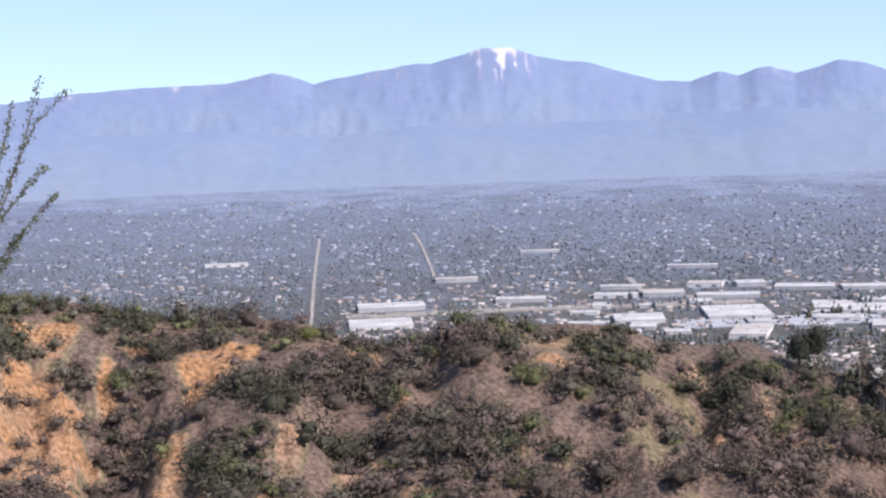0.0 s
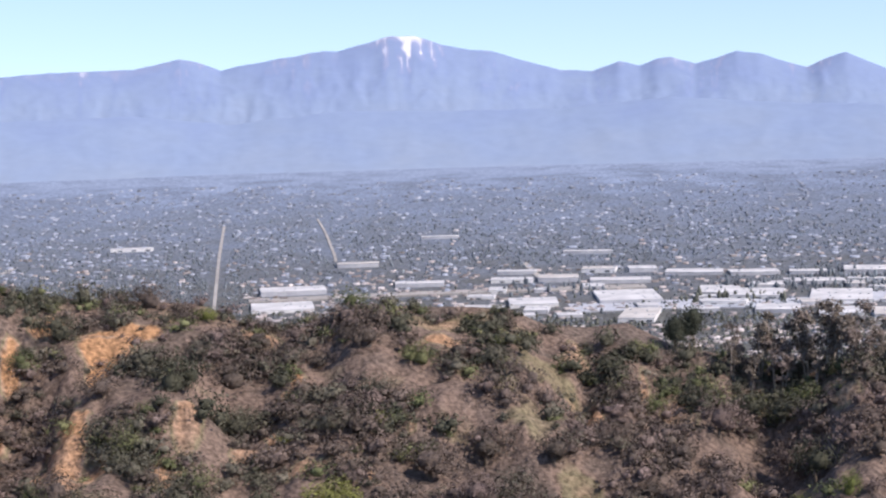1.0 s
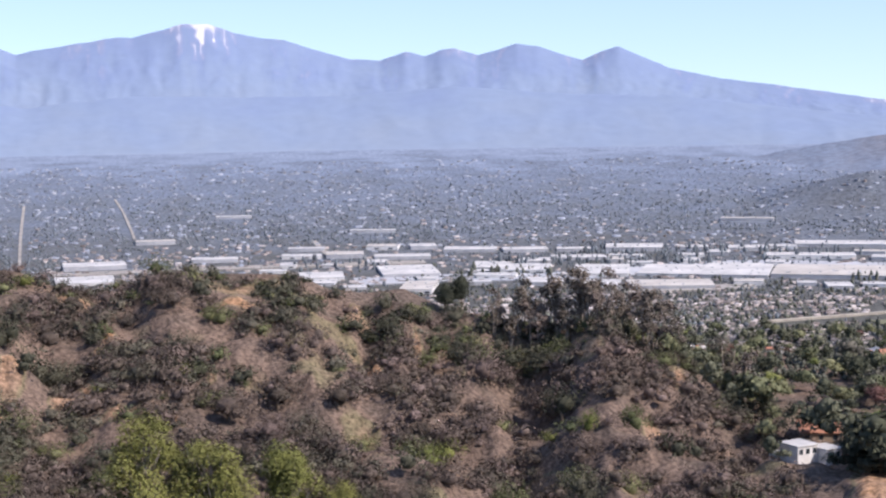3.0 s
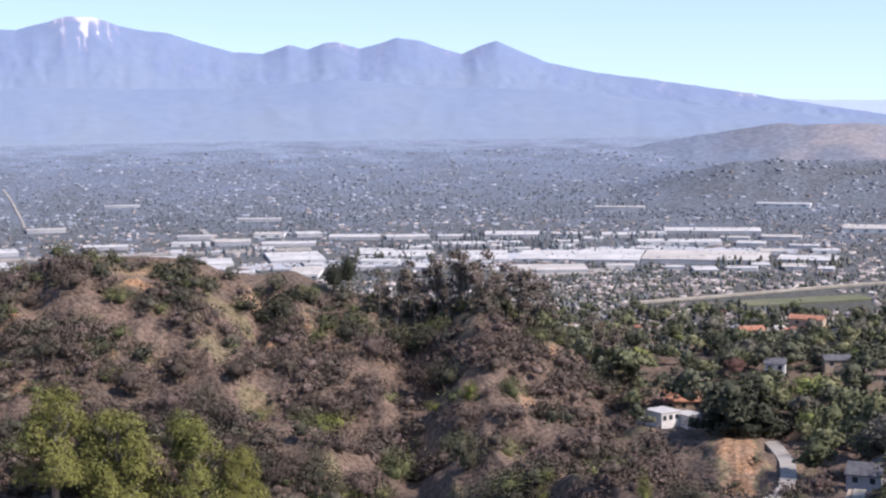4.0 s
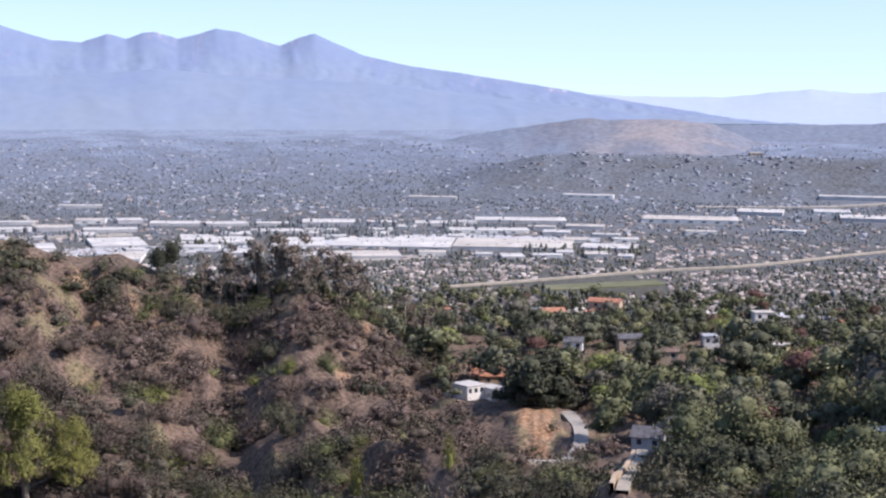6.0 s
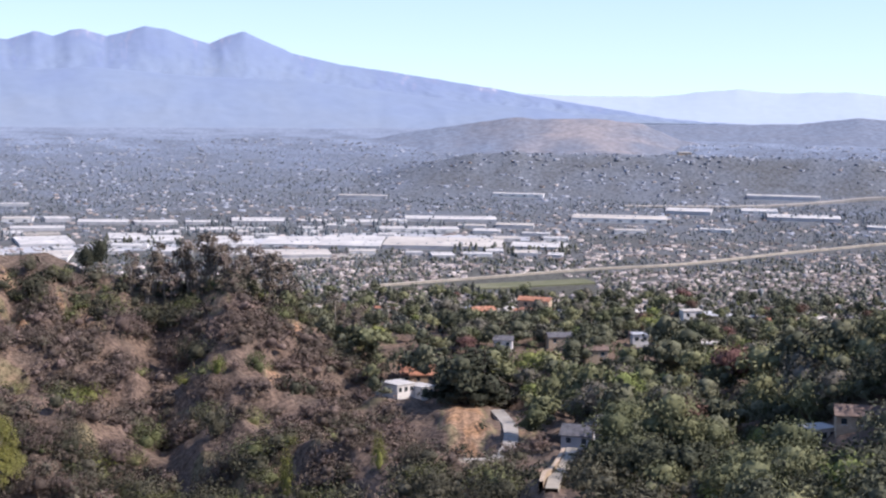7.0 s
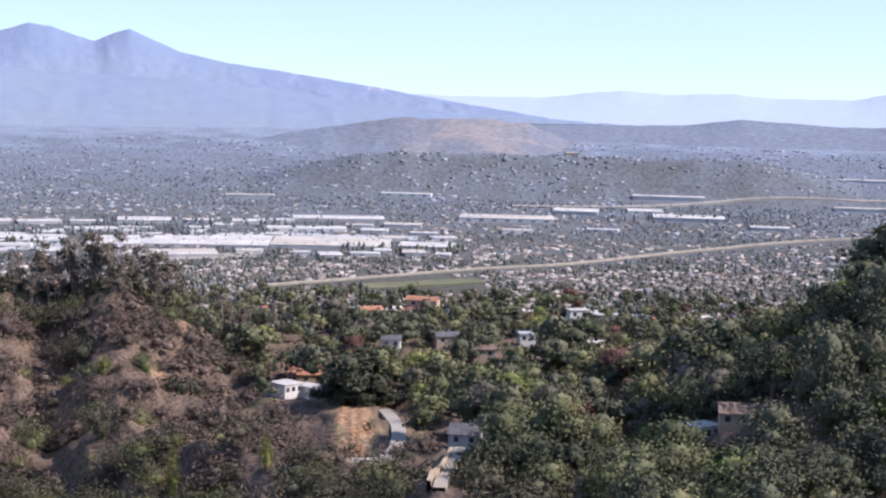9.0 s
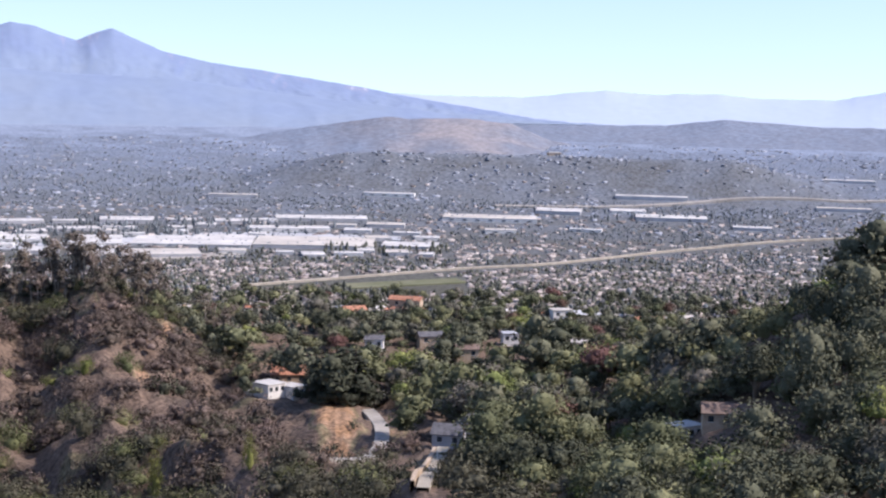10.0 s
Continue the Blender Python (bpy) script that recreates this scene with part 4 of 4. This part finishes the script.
new("foliage", quick_mesh("foliage", *leaf_cloud(twig_rng, leaves, 1900, 0.2, 1.0, -99, 0, slim=0.6), LEAF["olive"])).parent = tall_shrub
tagged(tall_shrub, "tall sparse shrub with thin twigs and small olive leaves", "shrub")

# ---- the valley town ----
# heading, range, width and depth (m) of the large flat roofs, height, kind
WARE = [(15.48, 877, 31, 37), (17.28, 876, 30, 48), (20.24, 872, 58, 40), (13.29, 877, 25, 38), (14.26, 946, 28, 19), (20.43, 960, 49, 18), (19.41, 922, 41, 14), (15.3, 826, 36, 22), (10.99, 942, 22, 12), (11.03, 884, 22, 25),
    (23.3, 870, 27, 20), (21.6, 918, 14, 12), (25.85, 969, 51, 21), (31.0, 1054, 42, 10), (31.65, 989, 39, 19), (30.26, 1012, 20, 16), (37.12, 1154, 33, 8), (37.02, 1046, 31, 8), (28.94, 937, 17, 6), (28.06, 1003, 25, 20),
    (9.36, 945, 26, 14), (4.31, 930, 19, 9), (5.6, 932, 18, 14), (7.32, 925, 27, 12), (4.93, 865, 20, 22), (5.95, 828, 10, 8), (7.51, 880, 26, 36), (7.87, 823, 14, 30), (10.0, 895, 17, 26), (11.58, 838, 17, 18), (13.26, 832, 17, 20),
    (1.73, 926, 22, 10), (-0.06, 986, 20, 8), (-2.02, 873, 26, 26), (-1.8, 918, 29, 18), (12.6, 918, 26, 13), (22.6, 1046, 30, 8), (17.6, 1040, 28, 7), (6.4, 1010, 24, 6), (-6.5, 1062, 22, 5), (2.2, 1070, 20, 5), (34.2, 962, 20, 9), (26.2, 925, 16, 8)]
fill = random.Random(3)
spots = [(*polar(a, q), math.hypot(w, d) / 2) for a, q, w, d in WARE]
while len(WARE) < 118:
    a = fill.uniform(3, 24) if len(WARE) < 92 else fill.uniform(24, 40)
    q = fill.uniform(826, 955) if len(WARE) < 92 else fill.uniform(945, 1060)
    w, d = fill.uniform(7, 20), fill.uniform(6, 14)
    x, y = polar(a, q)
    if all(math.hypot(x - ox, y - oy) > rad * 0.8 + math.hypot(w, d) / 2 for ox, oy, rad in spots):
        WARE.append((a, q, w, d))
        spots.append((x, y, math.hypot(w, d) / 2))
    elif fill.random() < 0.002:
        break
ware_xy = [(*polar(a, q), math.hypot(w, d) / 2) for a, q, w, d in WARE]


def warehouse(i, a, q, w, d):
    x, y = polar(a, q)
    z = float(ground(x, y))
    tall = 0.95 + (i * 7 % 5) * 0.15
    ob = empty("warehouse", (x, y, z), -a + (i * 37 % 9 - 4) * 1.5)
    part("body", boxed(-w / 2, w / 2, -d / 2, d / 2, -2, tall, bevel=0.05), TILT_WALL if i % 3 else WHITE, ob)
    roof = boxed(-w / 2 - 0.1, w / 2 + 0.1, -d / 2 - 0.1, d / 2 + 0.1, tall + 0.01, tall + 0.2, bevel=0.05)
    part("roof", roof, (ROOF_WHITE, ROOF_WHITE, ROOF_CREAM, ROOF_WHITE, ROOF_WHITE)[i % 5], ob)
    for k in range(int(w // 7) if i % 3 == 0 else 0):
        u = -w / 2 + 4 + k * 7
        part("dock_door", boxed(u, u + 2.2, -d / 2 - 0.12, -d / 2 - 0.004, 0.1, tall * 0.55), DOCK, ob, "dark loading door")
    g = random.Random(i)
    for k in range(2 + int(w * d / 130)):
        u, v = g.uniform(-w * 0.42, w * 0.42), g.uniform(-d * 0.4, d * 0.4)
        part("roof_unit", boxed(u, u + 1.0, v, v + 0.8, tall + 0.21, tall + 0.55, bevel=0.05), ROOF_GREY, ob, "grey roof machine")
    tagged(ob, ("long white flat-roofed warehouse with loading doors", "white-roofed warehouse with grey concrete walls", "cream flat-roofed warehouse with concrete walls", "large pale flat-roofed industrial hall", "white flat-roofed industrial building with roof machines")[i % 5], "warehouse", "warehouses in the valley")


for i, row in enumerate(WARE):
    warehouse(i, *row)


def strip(name, way, width, mat, label, lift=0.3, kind="structure", category="road", sink=1.5):
    """A road that follows the ground along headings and ranges, with thickness."""
    pts = [Vector((*polar(a, q), 0)) for a, q in way]
    fine = []
    for i in range(len(pts) - 1):
        a, b, c, d = pts[max(i - 1, 0)], pts[i], pts[i + 1], pts[min(i + 2, len(pts) - 1)]
        n = max(3, int((c - b).length / 3))
        for k in range(n):
            u = k / n
            fine.append(0.5 * (2 * b + (c - a) * u + (2 * a - 5 * b + 4 * c - d) * u * u + (3 * b - a - 3 * c + d) * u ** 3))
    fine.append(pts[-1])
    tops = [max(float(ground(p.x, p.y)), float(ground(p.x + 1, p.y)), float(ground(p.x - 1, p.y))) for p in fine]
    tops = [sum(tops[max(0, i - 3):i + 4]) / len(tops[max(0, i - 3):i + 4]) for i in range(len(tops))]
    V, F = [], []
    for i, p in enumerate(fine):
        d = (fine[min(i + 1, len(fine) - 1)] - fine[max(i - 1, 0)]).normalized()
        side = Vector((d.y, -d.x, 0)) * width / 2
        z = tops[i] + lift
        for q, low in ((p - side, 0), (p + side, 0), (p + side, sink), (p - side, sink)):
            V.append((q.x, q.y, z - low))
        if i:
            b = 4 * i
            F += [(b - 4 + j, b - 4 + (j + 1) % 4, b + (j + 1) % 4, b + j) for j in range(4)]
    ob = new(name, mesh_of(name, V, F, [mat]))
    return tagged(ob, label, category, kind=kind)


strip("avenue", [(-3.9, 860), (-3.95, 915), (-4.02, 1035), (-4.0, 1130)], 1.5, ASPHALT, "straight pale avenue running away through the town")
strip("avenue", [(-0.7, 1000), (-0.8, 1032), (-1.09, 1096), (-1.37, 1146)], 1.4, ASPHALT, "pale avenue slanting through the town")
strip("avenue", [(-10.9, 955), (-10.53, 974), (-9.66, 1023)], 3.0, ASPHALT, "pale diagonal road between garden trees")
strip("avenue", [(5.2, 925), (4.6, 985)], 3.0, ASPHALT, "short pale road slanting to the warehouses")
strip("freeway", [(18.11, 728), (21.38, 754), (24.66, 786), (27.94, 815), (31.9, 880), (35.44, 927), (40, 965)], 2.6, CONCRETE, "pale concrete freeway crossing the valley", 0.8)
strip("rail_yard", [(26.0, 1020), (30, 1030), (34, 1060), (40, 1100)], 9, ASPHALT, "broad pale rail yard beyond the halls", 0.5)
strip("storage_yard", [(13.8, 812), (15.6, 818), (17.8, 826)], 16, ASPHALT, "grey truck yard before the warehouses", 0.4)
strip("storage_yard", [(6.0, 850), (9.0, 858), (12.5, 862), (17, 905), (23, 900)], 26, ROOF_GREY, "pale paved yards between the industrial halls", 0.3)
strip("storage_yard", [(-3.0, 900), (2.0, 905), (8.0, 912)], 14, ASPHALT, "pale dusty industrial yards", 0.3)
strip("sports_field", [(21.2, 728), (25.0, 752)], 14, GRASS, "green mown sports field beside the freeway", 0.4, category="field")
strip("sports_field", [(19.5, 704), (20.6, 710)], 9, GRASS, "small green lawn among trees", 0.4, category="field")


def gable(bm, x0, x1, y0, y1, z0, rise, over=0.4, thick=0.18):
    """A pitched roof of two slabs along x, with eaves."""
    ym = (y0 + y1) / 2
    for ya, sgn in ((y0 - over, 1), (y1 + over, -1)):
        drop = over * rise / (ym - y0)
        ring = [(x0 - over, ya, z0 - drop), (x1 + over, ya, z0 - drop), (x1 + over, ym, z0 + rise), (x0 - over, ym, z0 + rise)]
        low = [bm.verts.new(p) for p in ring]
        high = [bm.verts.new((p[0], p[1], p[2] + thick)) for p in ring]
        bm.faces.new(low)
        bm.faces.new(high[::-1])
        for k in range(4):
            bm.faces.new((low[k], high[k], high[(k + 1) % 4], low[(k + 1) % 4]))
    bmesh.ops.recalc_face_normals(bm, faces=bm.faces)
    return bm


def house(a, q, w, d, tall, wall, roof, label, turn=0.0, rise=None, windows=3, lift=0.0):
    x, y = polar(a, q)
    z = float(ground(x, y)) + lift
    ob = empty("house", (x, y, z), -a + turn)
    rise = d * 0.22 if rise is None else rise
    part("body", boxed(-w / 2, w / 2, -d / 2, d / 2, -4 - 2 * max(lift, 0), tall, bevel=0.04), wall, ob)
    if rise:
        part("roof", gable(bmesh.new(), -w / 2, w / 2, -d / 2, d / 2, tall + 0.02, rise), roof, ob)
        bm = bmesh.new()
        for e in (-w / 2 + 0.01, w / 2 - 0.01):
            bm.faces.new([bm.verts.new(p) for p in ((e, -d / 2, tall + 0.01), (e, d / 2, tall + 0.01), (e, 0, tall + rise))])
        part("gable_end", bmesh.ops.solidify(bm, geom=bm.faces[:], thickness=0.1) and bm, wall, ob)
    else:
        part("roof", boxed(-w / 2 - 0.3, w / 2 + 0.3, -d / 2 - 0.3, d / 2 + 0.3, tall + 0.01, tall + 0.4, bevel=0.06), roof, ob)
    for k in range(windows):
        u = -w / 2 + (k + 0.5) * w / windows
        pane = part("window", boxed(u - 0.6, u + 0.6, -d / 2 - 0.05, -d / 2 + 0.05, tall - 1.9, tall - 0.6), GLASS, ob, "dark window")
        part("frame", boxed(u - 0.7, u + 0.7, -d / 2 - 0.08, -d / 2 - 0.052, tall - 2.02, tall - 1.9), WHITE, pane)
    return tagged(ob, label, "house")


house(18.8, 503, 6.5, 7, 3.2, WHITE, ROOF_WHITE, "white flat-roofed modern house on the canyon slope", 40, 0, 3, 1.8)
house(19.55, 507, 5.0, 6, 2.6, WHITE, ROOF_WHITE, "low white house wing with a flat roof", 40, 0, 2, 1.4)
house(18.2, 506, 2.6, 3, 2.2, WHITE, ROOF_WHITE, "small white outbuilding beside the white house", 35, 0, 1, 0.5)
house(19.4, 540, 11, 11, 1.3, TAN, CLAY, "house with a wide orange clay tile roof", 5, 2.2, 3, 1.0)
grey = house(24.7, 422, 7.5, 6, 3.2, TILT_WALL, SHINGLE, "grey two-storey canyon house with shingled gables", -12, 2.0, 2, 1.0)
house(25.35, 425, 4.2, 6, 4.0, TILT_WALL, SHINGLE, "grey house wing with a steep shingled gable", 65, 1.8, 2, 1.5)
house(31.5, 392, 6.0, 6, 1.6, TAN, BROWN_ROOF, "low house with brown shingle roof among trees", 12, 1.1, 2, 1.6)
house(32.3, 388, 6.4, 5, 2.2, WHITE, ROOF_WHITE, "white flat-roofed house wing with a bright terrace", 40, 0, 3, 1.6)
house(33.6, 384, 10, 7, 1.6, TAN, BROWN_ROOF, "long house with brown shingle roof below dark trees", 4, 1.6, 3, 1.2)
for a, q, w, mats, words in [(26.6, 592, 5.5, (WHITE, ROOF_GREY), "pale flat-roofed house among trees"), (28.7, 578, 7, (TAN, ROOF_CREAM), "cream-roofed house among canyon trees"), (22.2, 575, 6, (WHITE, SHINGLE), "white house with grey shingle roof"), (25.2, 560, 7, (TAN, BROWN_ROOF), "brown-roofed house among canyon trees"),
        (30.8, 632, 3.5, (TAN, CLAY), "small house with a red tile roof"), (24.0, 584, 8, (TAN, SHINGLE), "long house with grey roof among trees"), (28.2, 650, 7, (WHITE, ROOF_CREAM), "pale house at the canyon mouth"), (21.5, 640, 8, (TAN, CLAY), "row house with orange tile roof"), (23.2, 668, 12, (TAN, CLAY), "long building with red tile roof")]:
    house(a, q, w, 5, 3.2, mats[0], mats[1], words, (a * 37) % 50 - 25, None if mats[1] in (CLAY, SHINGLE, BROWN_ROOF) else 0, 2, 0.8)
strip("lane", [(20.6, 384), (20.95, 390), (21.83, 405), (22.35, 424), (22.5, 446), (22.4, 466), (22.0, 486)], 3.8, ASPHALT, "pale curved canyon lane below an orange cut bank", 0.6, sink=3)
strip("driveway", [(23.85, 338), (23.95, 350), (24.2, 380), (24.5, 408)], 2.6, CONCRETE, "pale concrete driveway up to the grey house", 0.9, category="driveway", sink=4)
strip("retaining_wall", [(23.5, 338), (23.62, 352), (23.9, 380), (24.22, 408)], 0.9, TAN, "sunlit pale retaining wall beside the driveway", 1.6, category="wall", sink=4)


def utility_pole(a, q, tall):
    x, y = polar(a, q)
    ob = empty("utility_pole", (x, y, float(ground(x, y))), -a)
    new("pole", quick_mesh("pole", *stick([(0, 0, -1), (0, 0, tall)], [0.18, 0.12], 8), WOOD)).parent = ob
    part("crossarm", boxed(-1.2, 1.2, -0.08, 0.08, tall - 0.9, tall - 0.7, bevel=0.02), WOOD, ob)
    tagged(ob, "weathered timber utility pole beside the houses", "utility pole", "utility poles")


for a, q, tall in ((25.5, 402, 8), (25.15, 404, 7.5), (29.9, 455, 10), (26.9, 560, 9)):
    utility_pole(a, q, tall)


def tower_block(a, q, w, d, tall):
    x, y = polar(a, q)
    ob = empty("tower_block", (x, y, float(ground(x, y))), -a + 15)
    part("body", boxed(-w / 2, w / 2, -d / 2, d / 2, -3, tall, bevel=0.05), TAN, ob)
    part("roof", boxed(-w / 2 - 0.1, w / 2 + 0.1, -d / 2 - 0.1, d / 2 + 0.1, tall + 0.01, tall + 0.3), ROOF_CREAM, ob)
    for k in range(5):
        part("window_band", boxed(-w / 2 + 0.3, w / 2 - 0.3, -d / 2 - 0.06, -d / 2 - 0.004, 1.0 + k * 1.4, 1.6 + k * 1.4), DOCK, ob, "dark band of windows")
    tagged(ob, "tan high-rise block standing over the valley trees", "tower")


tower_block(27.85, 1190, 8.5, 6, 7.6)

# town trees and small houses
TREE_S = []
for i in range(12):
    g = np.random.default_rng(500 + i)
    V = [(g.uniform(0.75, 1.2) * q * math.cos(j * 1.2566 + k), g.uniform(0.75, 1.2) * q * math.sin(j * 1.2566 + k), z + g.uniform(-0.1, 0.1)) for k, (q, z) in enumerate(((0.5, 0.05), (0.8, 0.75), (0.15, 1.4))) for j in range(5)]
    Q = [(k * 5 + j, k * 5 + (j + 1) % 5, k * 5 + 5 + (j + 1) % 5, k * 5 + 5 + j) for k in range(2) for j in range(5)]
    TREE_S.append((np.array(V), np.array(Q)))
tries = 112000
ph, pr_ = rng.uniform(-18, 42, tries), 600 + 690 * rng.uniform(0, 1, tries)
px, py = polar(ph, pr_)
reach = np.interp(ph, CREST[:, 0], CREST[:, 2])
dens = 0.55 * fbm(px / 70, py / 45, 3, 81) + 0.45 * fbm(ph * 2.2, pr_ / 13, 3, 83)
ROWS_OF_TREES = [(10, 20, 905, 110), (12, 17, 928, 70), (15.5, 21, 935, 60), (20, 24.5, 850, 50), (8.5, 12, 872, 30), (18, 23, 700, 60), (29, 34, 985, 40), (4, 7, 905, 30)]
w_ok = np.ones(tries, bool)
for ox, oy, rad in ware_xy:
    w_ok &= (px - ox) ** 2 + (py - oy) ** 2 > (rad * 0.86) ** 2
w_ok &= ~((pr_ > 715) & (pr_ < 765) & (ph > 21) & (ph < 25.2)) & ~((np.abs(ph + 3.98) < 0.22) & (pr_ < 1120)) & ~((np.abs(ph + 0.7 + (pr_ - 1000) * 0.0045) < 0.22) & (pr_ > 1000) & (pr_ < 1150))
fw = np.interp(ph, [18.11, 21.38, 24.66, 27.94, 31.9, 35.44, 40], [728, 754, 786, 815, 880, 927, 965])
w_ok &= ~((ph > 18) & (pr_ - fw < 6) & (pr_ - fw > -13))
CITY = {"near": [], "mid": [], "far": []}
HOMES = {"near": [], "far": []}
for i in np.where(w_ok & (pr_ > reach + 50))[0]:
    # bands by range; mid and far trees wear leaf colours with haze in them
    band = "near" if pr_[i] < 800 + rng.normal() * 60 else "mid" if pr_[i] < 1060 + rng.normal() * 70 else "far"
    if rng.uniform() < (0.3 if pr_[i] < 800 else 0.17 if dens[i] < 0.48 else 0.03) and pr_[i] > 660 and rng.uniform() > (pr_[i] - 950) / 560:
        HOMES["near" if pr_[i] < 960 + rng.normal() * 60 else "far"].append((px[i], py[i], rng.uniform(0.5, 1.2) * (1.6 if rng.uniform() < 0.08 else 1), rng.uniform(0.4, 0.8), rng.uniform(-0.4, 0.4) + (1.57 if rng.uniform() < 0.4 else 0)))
        continue
    yard = 820 < pr_[i] < 1000 and ph[i] > -3 and ph[i] < 32
    if dens[i] + rng.normal() * 0.12 < (0.52 if yard else 0.42 if 680 < pr_[i] < 800 else 0.36):
        continue
    # far trees thin out with range to imitate haze
    if band == "far" and rng.uniform() < (pr_[i] - 1000) / 330:
        continue
    slim = rng.uniform() < 0.22
    w = rng.uniform(0.5, 1.3) * (0.55 if slim else 1) * (1.3 if pr_[i] < 740 else 1 if band == "near" else 0.8 if band == "mid" else 0.62)
    if 1040 < pr_[i] < 1170 and ph[i] > 18.5:
        w, slim = w * 0.6, False
    CITY[band].append((px[i], py[i], w, w * (2.0 if slim else rng.uniform(0.7, 1.2)) * (0.75 if band == "far" else 1), rng.uniform(0, 6.28)))
for h0, h1, q, n in ROWS_OF_TREES:
    for k in range(n):
        x, y = polar(rng.uniform(h0, h1), q + rng.normal() * 7)
        w = rng.uniform(0.7, 1.3) 
        CITY["near" if q < 880 else "mid"].append((x, y, w, w * rng.uniform(1.5, 2.6), rng.uniform(0, 6.28)))
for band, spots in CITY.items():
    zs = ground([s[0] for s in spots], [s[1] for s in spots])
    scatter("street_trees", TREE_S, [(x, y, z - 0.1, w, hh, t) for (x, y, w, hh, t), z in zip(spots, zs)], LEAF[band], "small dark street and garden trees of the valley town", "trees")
HOME = (np.array([(-1, -0.7, -0.5), (1, -0.7, -0.5), (1, 0.7, -0.5), (-1, 0.7, -0.5), (-1, -0.7, 0.8), (1, -0.7, 0.8), (1, 0.7, 0.8), (-1, 0.7, 0.8), (-1, 0, 1.25), (1, 0, 1.25)], float),
    np.array([(0, 1, 5, 4), (1, 2, 6, 5), (2, 3, 7, 6), (3, 0, 4, 7), (4, 5, 9, 8), (6, 7, 8, 9)]))
ROOF_KINDS = [("small_house", WHITE, CLAY, "small white house with a red tile roof"), ("small_house", TAN, BROWN_ROOF, "small tan house with a brown roof"), ("small_house", WHITE, ROOF_GREY, "small white house with a grey roof"),
    ("small_house", TAN, ROOF_CREAM, "small tan house with a cream roof"), ("small_house", WHITE, ROOF_WHITE, "small white house with a pale roof")]
FIRST = []
for n, wall, roof, words in ROOF_KINDS:
    ob = empty(n, (0, 0, -400))
    part("body", boxed(-1, 1, -0.7, 0.7, -0.6, 0.78, bevel=0.02), wall, ob)
    part("roof", gable(bmesh.new(), -1, 1, -0.7, 0.7, 0.80, 0.42, 0.14, 0.06), roof, ob)
    for u in (-0.5, 0.5):
        part("window", boxed(u - 0.16, u + 0.16, -0.73, -0.69, 0.15, 0.5), GLASS, ob)
    FIRST.append(tagged(ob, words, "house", "houses of the valley suburb"))
HOMES["near"].sort(key=lambda q: math.hypot(q[0], q[1]))
used = set()
for i, (x, y, w, hh, t) in enumerate(HOMES["near"][:230]):
    k = (i * 7 + i // 5) % 5
    m = pose(x, y, float(ground(x, y)), 0, 0, math.degrees(t))
    if k in used:
        ob = copy_thing(FIRST[k], m)
    else:
        ob = FIRST[k]
        ob.matrix_basis = m
        used.add(k)
    ob.scale = (w * 2.0, w * 2.0, hh * 2.0)
HOMES["near"] = HOMES["near"][230:]
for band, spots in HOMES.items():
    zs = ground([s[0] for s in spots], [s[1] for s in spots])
    scatter("small_houses", [HOME], [(x, y, z, w * 1.3, hh, t) for (x, y, w, hh, t), z in zip(spots, zs)], HOUSE_MIX if band == "near" else HOUSE_HAZED, "small pale and tan gabled houses of the valley suburb", "houses")
